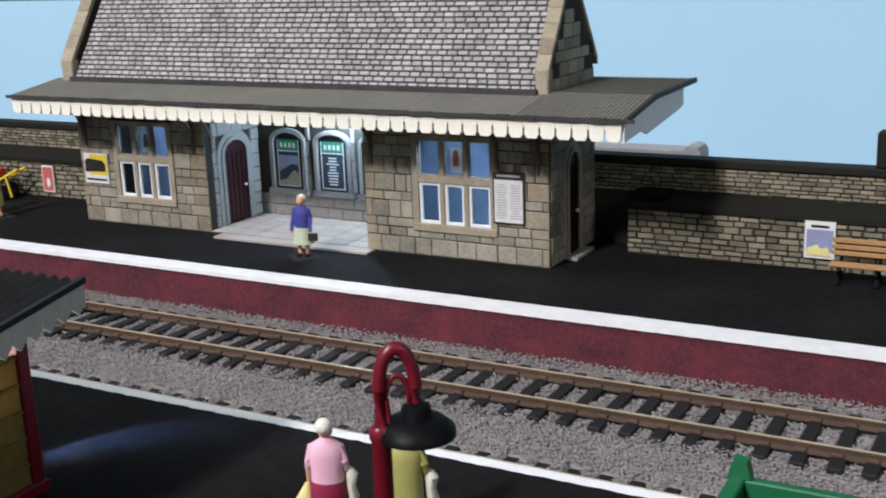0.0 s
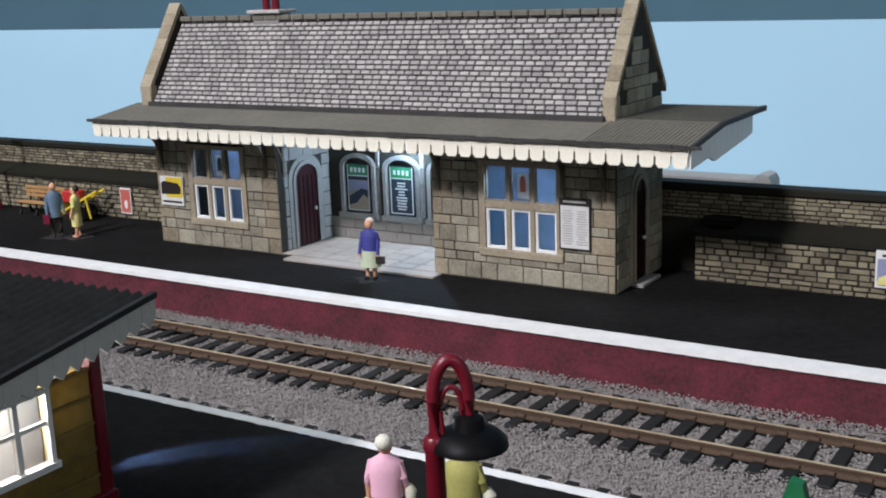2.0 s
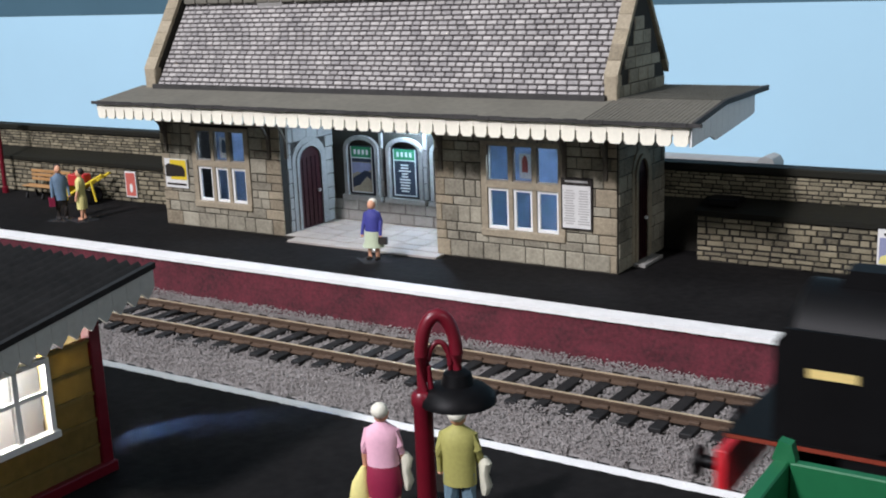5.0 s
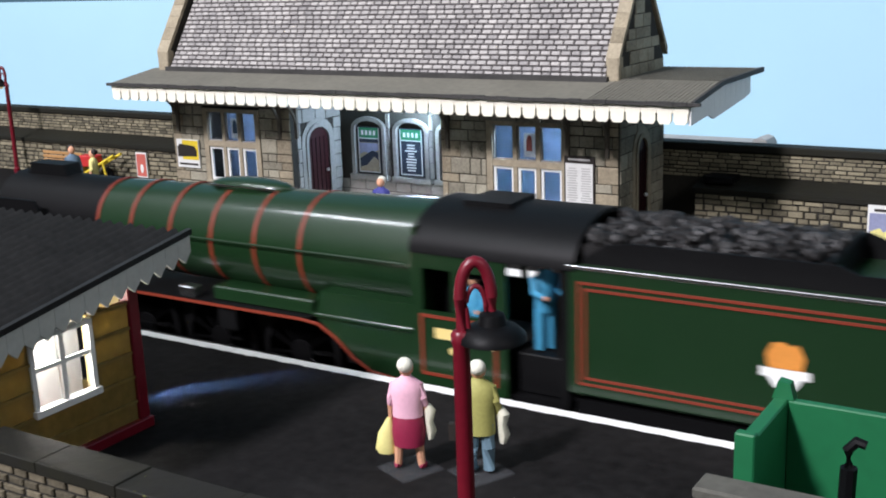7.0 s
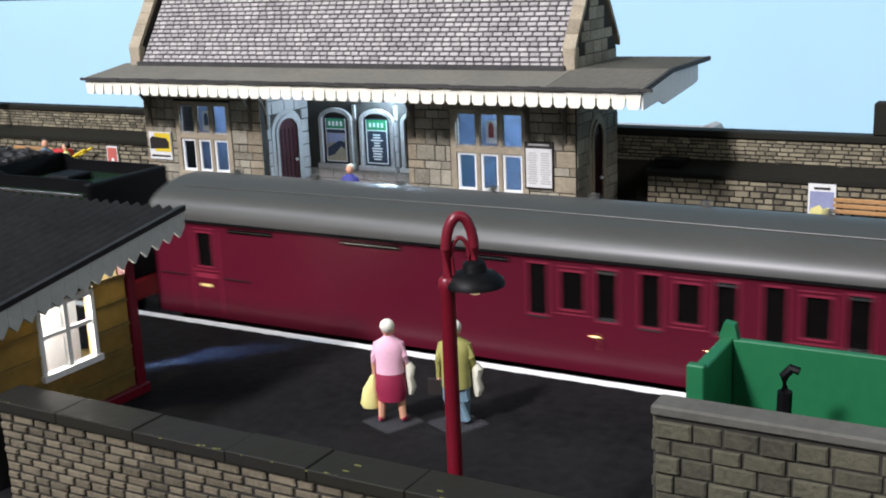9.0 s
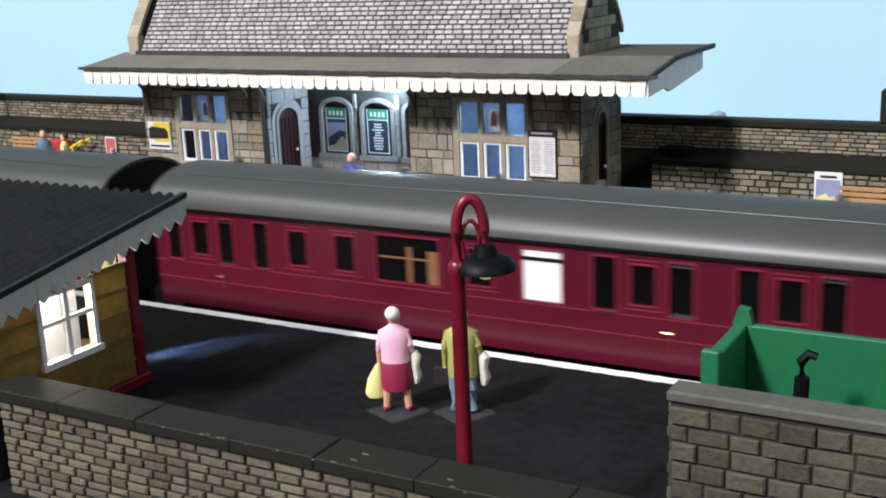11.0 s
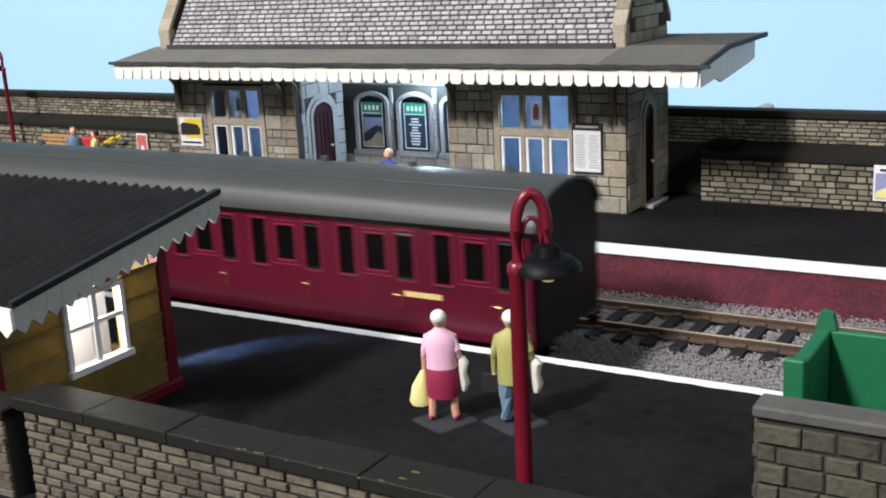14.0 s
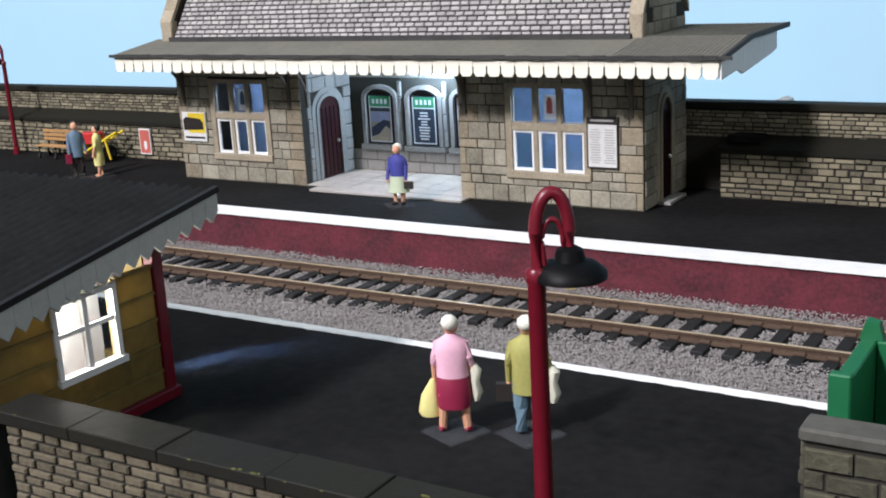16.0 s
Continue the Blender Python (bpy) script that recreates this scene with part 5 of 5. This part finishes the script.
    while x < length:
        part("roof_ventilator", tube(B(), [(x, 4.5, z1 + 8.0), (x, 4.5, z1 + 9.6)], [1.3, 0.9], 10), "coach_roof", roof)
        x += 26.5
    bm = B()
    box(bm, 4, length - 4, -13, 13, -4.5, -0.6)
    for c in (30, length - 30):
        box(bm, c - 19, c + 19, -12.5, -10.5, -8.6, -4.0)
        box(bm, c - 19, c + 19, 10.5, 12.5, -8.6, -4.0)
    for sx in (-2.5, length + 2.5):
        for y in (-11, 11):
            tube(bm, [(0 if sx < 0 else length, y, -1.8), (sx, y, -1.8)], 1.0, 8)
    part("underframe", bm, "blackobj", o, "black underframe and bogies")
    for c in (30, length - 30):
        for d in (-15, 15):
            wheelset(o, c + d, 6.6)
    if gold:
        bm = B()
        n = 9
        w = (gold[1] - gold[0]) / n
        for i in range(n):
            box(bm, gold[0] + i * w, gold[0] + (i + 0.8) * w, -h - 0.12, -h, 8.0, 9.3)
        part("gold_lettering", bm, "yellow_obj", body, "small row of straw lettering bars")
    for x in panels:
        part("class_panel", box(B(), x, x + 2.3, -h - 0.14, -h, 2.6, 5.1), "lion", body, "small straw panel")
    return o


def compartments(x, n, pitch=26.3):
    out = []
    for i in range(n):
        a = x + i * pitch
        out += [(a + 4.2, a + 8.9, 11.8, 23.4, "t"), (a + 12.0, a + 17.6, 13.6, 22.2, "s"), (a + 20.4, a + 25.2, 11.8, 23.4, "d")]
    return out



def locomotive():
    o = empty("steam_locomotive", 0, YT, 0, "dark green express steam locomotive with orange boiler bands", "locomotive")
    # x = 0 at the cab front; the engine runs towards -x
    bz, br = 22.6, 13.2
    bm = B()
    tube(bm, [(-105, 0, bz), (-92, 0, bz), (-34, 0, bz + 0.2), (0, 0, bz + 0.6)], [br - 1.2, br - 0.9, br + 0.2, br + 0.6], 40)
    boiler = part("boiler", bm, "green", o, "glossy dark green boiler", True)
    for x in (-105, -92, -77.5, -63, -48.5, -34):
        r = np.interp(x, (-105, -92, -34, 0), (br - 1.2, br - 0.9, br + 0.2, br + 0.6))
        part("boiler_band", tube(B(), [(x - 0.5, 0, bz + 0.15), (x + 0.5, 0, bz + 0.15)], r + 0.22, 40), "orange", boiler, "orange lined boiler band", True)
    bm = B()
    tube(bm, [(-149, 0, bz), (-148, 0, bz), (-105.5, 0, bz)], [br - 3, br - 1.2, br - 1.2], 40)
    tube(bm, [(-150.5, 0, bz), (-149, 0, bz)], [7.5, 8.5], 24)
    part("smokebox", bm, "blackobj", o, "black smokebox", True)
    bm = B()
    prism(bm, [(-143, 33), (-141.5, 37.5), (-127, 37.5), (-125.5, 33)], "y", -3.0, 3.0)
    part("chimney", bm, "blackobj", o, "double black chimney")
    bm = B()
    blob(bm, -59, 0, bz + br + 0.1, 13.5, 4.5, 2.3, 0, 3)
    part("dome", bm, "green", o, "long low green dome cover", True)
    # Thin bright line along the dome cover.
    part("dome_line", box(B(), -70, -48, -4.4, -4.0, 36.0, 36.5), "chrome", o)
    for s in (-1, 1):
        y = s * 15.2
        part("handrail", tube(B(), [(-134, y * 0.92, bz + 2.0), (-100, y * 0.93, bz + 2.0), (-3, y * 1.0, bz + 2.2)], 0.3, 6), "green", o, "thin boiler handrail")
        bm = B()
        prism(bm, [(-150, 8), (-150, 27), (-148, 29.5), (-126, 29.5), (-124.5, 27), (-124.5, 17), (-130, 10), (-134, 8)], "y", y - 0.4 * s, y + 0.4 * s)
        d = part("smoke_deflector", bm, "blackobj", o, "black smoke deflector")
        if s < 0:
            part("nameplate", bars(B(), -146, -134, y - 0.45, 21, 23, 1, 1, 0, 0.8, 0.12), "yellow_obj", d, "small straw nameplate bar")
    bm = B()
    box(bm, -158, -30, -16.5, 16.5, 7.8, 8.9)
    foot = part("footplate", bm, "blackobj", o, "black running plate")
    bm = B()
    box(bm, -158, -33, -16.75, -16.5, 8.0, 8.7)
    c = [(-33, 8.35), (-27, 7.8), (-22, 5.0), (-17, 0.8), (-12, -1.8), (0, -2.9), (20, -2.9)]
    for p, q in zip(c, c[1:]):
        tube(bm, [(p[0], -16.6, p[1]), (q[0], -16.6, q[1])], 0.38, 5)
    part("valance_lining", bm, "orange", foot, "orange lined running plate edge")
    bm = B()
    prism(bm, [(-28, 9.5), (-20, 3.6), (-13, -1.0), (-6, -2.4), (0, -2.6), (0, 16), (-26, 16)], "y", -16.2, 16.2)
    part("firebox_casing", bm, "green", o, "dark green lower firebox side")
    part("splasher_strip", box(B(), -28, 0, -17.0, -16.2, 9.6, 10.6, 0, 0.2), "green", o)
    part("mid_casing", box(B(), -62, -30, -14.5, 14.5, 8.9, 12.6, 0, 0.4), "green", o)
    # cab
    cab = part("cab", box(B(), 0, 1, -15.6, 15.6, -2.8, 34), "green", o, "green cab")
    for s in (-1, 1):
        lo, hi = sorted((s * 16.6, s * 15.6))
        part("cab_side", box(B(), 0, 24, lo, hi, -2.8, 15.2), "green", cab)
        part("cab_cantrail", box(B(), 0, 24, lo, hi, 25, 28.8), "green", cab)
        for xa, xb in ((0, 3), (10.5, 12), (21, 24)):
            part("window_pillar", box(B(), xa, xb, lo, hi, 15.2, 25), "green", cab)
    bm = B()
    for z0_, z1_ in ((0.2, 0.9), (13.8, 14.5)):
        box(bm, 2.2, 21.8, -16.85, -16.6, z0_, z1_)
    for xa in (2.2, 21.1):
        box(bm, xa, xa + 0.7, -16.85, -16.6, 0.9, 13.8)
    part("cab_lining", bm, "orange", cab, "orange lining on the cab side")
    part("number_bar", box(B(), 6, 18, -16.85, -16.6, 9.2, 11.6), "yellow_obj", cab, "pale number bar")
    part("badge", blob(B(), 11.5, -16.7, 6.6, 2.0, 0.2, 1.0, 0, 2), "yellow_obj", cab)
    bm = B()
    out = [(16.9 * math.cos(a), 28.4 + 9.6 * math.sin(a)) for a in np.linspace(0, math.pi, 20)]
    inn = [(16.0 * math.cos(a), 28.2 + 8.8 * math.sin(a)) for a in np.linspace(math.pi, 0, 20)]
    ring = out + inn
    a_ = [bm.verts.new((0, *p)) for p in ring]
    b_ = [bm.verts.new((40, *p)) for p in ring]
    k = len(ring)
    for i in range(k):
        bm.faces.new((a_[i], a_[(i + 1) % k], b_[(i + 1) % k], b_[i]))
    for r in (a_, b_):
        for i in range(19):
            bm.faces.new((r[i], r[i + 1], r[k - 2 - i], r[k - 1 - i]))
    box(bm, 8, 20, -6, 6, 37.2, 38.6)
    part("cab_roof", bm, "blackobj", o, "curved black cab roof", True)
    for y in (-15.6, 15.6):
        part("cab_pillar", box(B(), 36.5, 38.5, y - 0.6, y + 0.6, -2, 29), "blackobj", o)
    # Added black sheet across the far opening, standing in for the cab's dark inside.
    part("gap_blackout", box(B(), 24, 36.5, 15.0, 15.8, -2, 30), "blackobj", cab)
    part("driver_seat", box(B(), 5, 12, -15, -9, -1.5, 3.6, 0, 0.3), "blackobj", cab)
    part("cab_floor", box(B(), 0, 38, -15, 15, -3.4, -1.5), "blackobj", o)
    part("fall_plate", box(B(), 25, 36.2, -13, 13, -1.4, 7.6, 0, 0.3), "blackobj", o, "raised black footplate step")
    part("driver_seat_box", box(B(), 12.2, 18, -15, -10, -1.5, 4.6, 0, 0.3), "blackobj", o)
    part("backhead", box(B(), 1, 7, -9, 9, -1.5, 28), "blackobj", o)
    # cylinders, frames, buffers, wheels
    bm = B()
    box(bm, -152, 24, -6.5, 6.5, -5, 7.8)
    for s in (-1, 1):
        tube(bm, [(-136, s * 14, -0.5), (-118, s * 14, -0.5)], 4.6, 18)
        box(bm, -138, -116, s * 14 - 2.4, s * 14 + 2.4, -1, 7.8)
        box(bm, -118, -84, s * 14.8 - 0.5, s * 14.8 + 0.5, -2.2, -0.4)
        box(bm, -96, -40, s * 13.6 - 0.5, s * 13.6 + 0.5, -4.4, -3.2)
        box(bm, -60, -54, s * 14 - 1.5, s * 14 + 1.5, 2, 8)
    part("frames", bm, "blackobj", o, "black frames, cylinders and rods")
    part("lubricator", box(B(), -98, -91, -16.6, -13, 9, 12.4, 0, 0.3), "chrome", o, "bright mechanical lubricator")
    part("lubricator", box(B(), -72, -67, -16.6, -13, 9, 12.0, 0, 0.3), "chrome", o, "bright mechanical lubricator")
    part("buffer_beam", box(B(), -160, -158, -16.5, 16.5, -4.6, 5.0, 0, 0.2), "red_obj", o, "red buffer beam")
    for y in (-11.5, 11.5):
        bm = B()
        tube(bm, [(-159, y, 0), (-164, y, 0), (-164.3, y, 0), (-165.3, y, 0)], [1.3, 1.2, 2.9, 2.9], 16)
        part("buffer", bm, "blackobj", o, "round black buffer", True)
    for x in (-93, -66, -39):
        wheelset(o, x, 12.2)
    for x in (-144, -118):
        wheelset(o, x, 6.4)
    wheelset(o, -4, 7.2)
    return o


def crew(label, x, y, z, rz, tall, legs="blackobj"):
    bm = B()
    for s in (-1, 1):
        tube(bm, [(s * 1.2, 0, 0.4), (s * 1.2, 0, 9)], [1.0, 1.2], 8, 2)
        tube(bm, [(s * 2.4, 0, 16), (s * 3.0, -1.2, 13), (s * 2.0, -3.6, 12.4)], [0.9, 0.85, 0.7], 8, 0)
        blob(bm, s * 2.0, -4.2, 12.4, 0.7, 0.7, 0.6, 1, 1)
    loft(bm, [(0, 0, 8.4, 2.1, 1.5), (0, 0, 12, 2.3, 1.7), (0, 0, 16, 2.5, 1.6), (0, 0, 17.4, 0.9, 0.9)], 0)
    blob(bm, 0, -0.1, 18.9, 1.2, 1.4, 1.6, 1, 2)
    blob(bm, 0, -0.2, 20.0, 1.6, 1.8, 0.9, 3, 2)
    bmesh.ops.scale(bm, vec=(tall / 21,) * 3, verts=bm.verts)
    o = part("crew_figurine", bm, ["blue_obj", "skin", legs, "blackobj"], None, label, True)
    o["at"] = (x, y, z, rz)
    return tagged(o, category="figurine")


def tender():
    o = empty("tender", 0, YT, 0, "dark green coal tender with orange lining behind the locomotive", "tender")
    bm = B()
    box(bm, -43, 48, -16.6, 16.6, 1.6, 29.4, 0, 0.6)
    part("body", bm, "green", o, "glossy green tender body")
    part("top_beading", box(B(), -43, 48, -17.0, -16.3, 28.9, 29.7, 0, 0.15), "chrome", o, "bright top edge")
    for ya in (-13.8, 13.2):
        part("coal_guard", prism(B(), [(-42, 29.4), (-36, 33.5), (-30, 34.5), (10, 34.5), (14, 33), (48, 33), (50, 29.4)], "y", ya, ya + 0.6), "blackobj", o, "black coal guard plate")
    part("bulkhead", box(B(), 8, 9, -13.2, 13.2, 29, 35), "blackobj", o, "black coal bulkhead")
    part("tank_end", box(B(), 47.5, 50, -15.8, 15.8, 1.6, 32.5, 0, 0.5), "blackobj", o, "black rear tank end")
    part("water_filler", box(B(), 20, 30, -5, 5, 29.4, 31.6, 0, 0.5), "blackobj", o, "black water filler dome")
    bm = B()
    x0, x1, z0, z1, y = -40.5, 44.5, 4.2, 26.4, -16.62
    t = 0.55
    for off in (0.0, 1.3):
        box(bm, x0 + off, x1 - off, y - 0.2, y, z0 + off, z0 + off + t)
        box(bm, x0 + off, x1 - off, y - 0.2, y, z1 - off - t, z1 - off)
        box(bm, x0 + off, x0 + off + t, y - 0.2, y, z0 + off + t, z1 - off - t)
        box(bm, x1 - off - t, x1 - off, y - 0.2, y, z0 + off + t, z1 - off - t)
    part("lining", bm, "orange", o, "double orange lining panel")
    bm = B()
    for poly, k, d in (([(-3.6, 13.2), (3.6, 13.2), (3.6, 14.5), (-3.6, 14.5)], 1, 0.25), ([(-2.6, 13.2), (2.6, 13.2), (1.4, 11.6), (-1.4, 11.6)], 1, 0.2), ([(-2.4, 14.6), (2.4, 14.6), (2.8, 16.4), (1.8, 18.4), (0.6, 18.0), (-0.4, 18.6), (-2.0, 18.2), (-2.8, 16.6)], 0, 0.3)):
        prism(bm, [(2.0 + px * 1.3, 15.1 + (pz - 15.1) * 1.3) for px, pz in poly], "y", y - d, y, k)
    part("emblem", bm, ["lion", "white_obj"], o, "small orange and white emblem shape")
    rnd = random.Random(12)
    bm = B()
    for i in range(420):
        x, yy = rnd.uniform(-40, 8), rnd.uniform(-12.8, 12.8)
        top = 33 + 3.2 * (1 - (yy / 13) ** 2)
        r = rnd.uniform(0.8, 1.9)
        bmesh.ops.create_icosphere(bm, subdivisions=1, radius=r, matrix=Matrix.Translation((x, yy, top + rnd.uniform(-1, 0.5))) @ Euler((rnd.uniform(0, 6), rnd.uniform(0, 6), 0)).to_matrix().to_4x4() @ Matrix.Diagonal((1, rnd.uniform(0.5, 1), rnd.uniform(0.5, 1), 1)))
    box(bm, -41, 8, -13, 13, 28, 33.0)
    tagged(part("coal", bm, "coal", o, "heap of glossy black coal"), kind="stuff")
    bm = B()
    box(bm, -42, 48, -14, 14, -4.5, 1.6)
    box(bm, -40, 46, -15.6, -14.4, -7, 0.5)
    for y in (-11, 11):
        tube(bm, [(50, y, -0.5), (55, y, -0.5)], 1.2, 10)
    part("underframe", bm, "blackobj", o, "black tender frames")
    part("buffer_beam", box(B(), 50, 52.2, -16, 16, -4, 1.5), "red_obj", o, "red buffer beam")
    for x in (-31, -10, 14, 35):
        wheelset(o, x, 7.4)
    return o


LOCO = locomotive()
TENDER = tender()
van = [(15.3, 20.4, 13.4, 22.4, "s")] + compartments(107.6, 4, 26.1)
C1 = coach("brake_coach", 213.0, van, [(2.5, 10.5), (26.1, 40.7), (61.4, 78.7), (96.2, 107.0)], "crimson brake coach with long blank van side", (24.7,))
van_side = next(c for c in C1.children if c.name.startswith("body"))
guard_door = part("guard_door_seam", box(box(box(B(), 13.0, 13.3, -17.12, -16.9, 0.6, 23.0), 22.4, 22.7, -17.12, -16.9, 0.6, 23.0), 14.4, 21.4, -17.2, -16.9, 10.2, 11.4), "crimson_dark", van_side, "seams and drop rail of the guard's door")
part("door_mark", box(B(), 15.6, 19.4, -17.15, -16.9, 7.8, 8.5), "yellow_obj", guard_door, "small straw lettering bar")
for xa, xb in ((2.0, 11.4), (24.0, 32.5)):
    part("grab_rail", tube(B(), [(xa, -17.4, 10.6), (xb, -17.4, 10.6)], 0.14, 6), "blackobj", van_side, "dark horizontal grab rail")
lounge = [(5, 9.4, 11.8, 23.4, "t"), (13.4, 18.8, 13.6, 22.2, "s"), (22.2, 27, 11.8, 23.4, "d"), (33.5, 38, 11.8, 23.4, "t"), (44.5, 50, 13.6, 22.2, "s"), (58.5, 64.0, 13.6, 22.2, "s"), (70.3, 87.6, 12.4, 23.4, "b"), (95.1, 101.0, 13.8, 22.2, "s"), (108.6, 118.0, 11.8, 23.6, "w"), (125.4, 130.7, 11.8, 23.4, "t"), (134.0, 139.4, 13.6, 22.2, "s"), (142.3, 147.7, 11.8, 23.4, "d"), (156.5, 161.4, 11.8, 23.4, "t"), (164.4, 169.9, 13.6, 22.2, "s"), (172.7, 177.9, 11.8, 23.4, "d"), (186.7, 191.7, 11.8, 23.4, "t"), (194.4, 199.9, 13.6, 22.2, "s"), (202.7, 207.7, 11.8, 23.4, "d")]
C2 = coach("composite_coach", 213.0, lounge, [], "crimson composite coach with one white window", (24.7, 11.0, 6.5), (176.2, 185.7), (164.7, 195.6))
C3 = coach("third_coach", 215.0, compartments(1.7, 8), [], "crimson third-class coach at the rear of the train", (24.7,), (181.7, 191.7))
DRIVER = crew("blue-overalled engine crew figurine leaning from the cab", 14.0, -13.0, 4.6, 15, 20)
FIREMAN = crew("blue-overalled engine crew figurine standing in the cab opening", 29.5, -9.0, 7.6, 55, 22, "blue_obj")


def motions():
    """The train runs through to the left, a little faster in the middle of its run; positions of the tender's middle in millimetres."""
    run = [(0, 890.0), (4, 430.0), (6.5, 141.0), (7, 84.0), (7.5, 28.0), (8, -29.0), (8.5, -86.8), (9, -144.8), (11.5, -434.5), (12.5, -550.8), (13.5, -666.2), (14.5, -780.7), (16, -952.0)]

    def shift(t):
        return float(np.interp(t, [r[0] for r in run], [r[1] for r in run]))
    for thing, s in ((LOCO, -81.3), (TENDER, 0.0), (C1, 73.2), (C2, 305.0), (C3, 536.4)):
        walk(thing, [(t, pose((s + x) * MM, YT * MM, 0)) for t, x in run])
    for fig in (DRIVER, FIREMAN):
        fx, fy, fz, rz = fig["at"]
        walk(fig, [(t, pose((fx - 81.3 + x) * MM, (YT + fy) * MM, fz * MM, 0, 0, rz)) for t, x in run])
    for o, x, r in ROLLING:
        step = 2.0 / FPS
        rows = []
        for i in range(241):
            t = i * step
            rows.append((t, pose(x * MM, 0, (NEAR_RAIL_Z + r) * MM, 0, math.degrees((shift(t) - 890.0) / r) % 360, 0)))
        walk(o, rows)


motions()
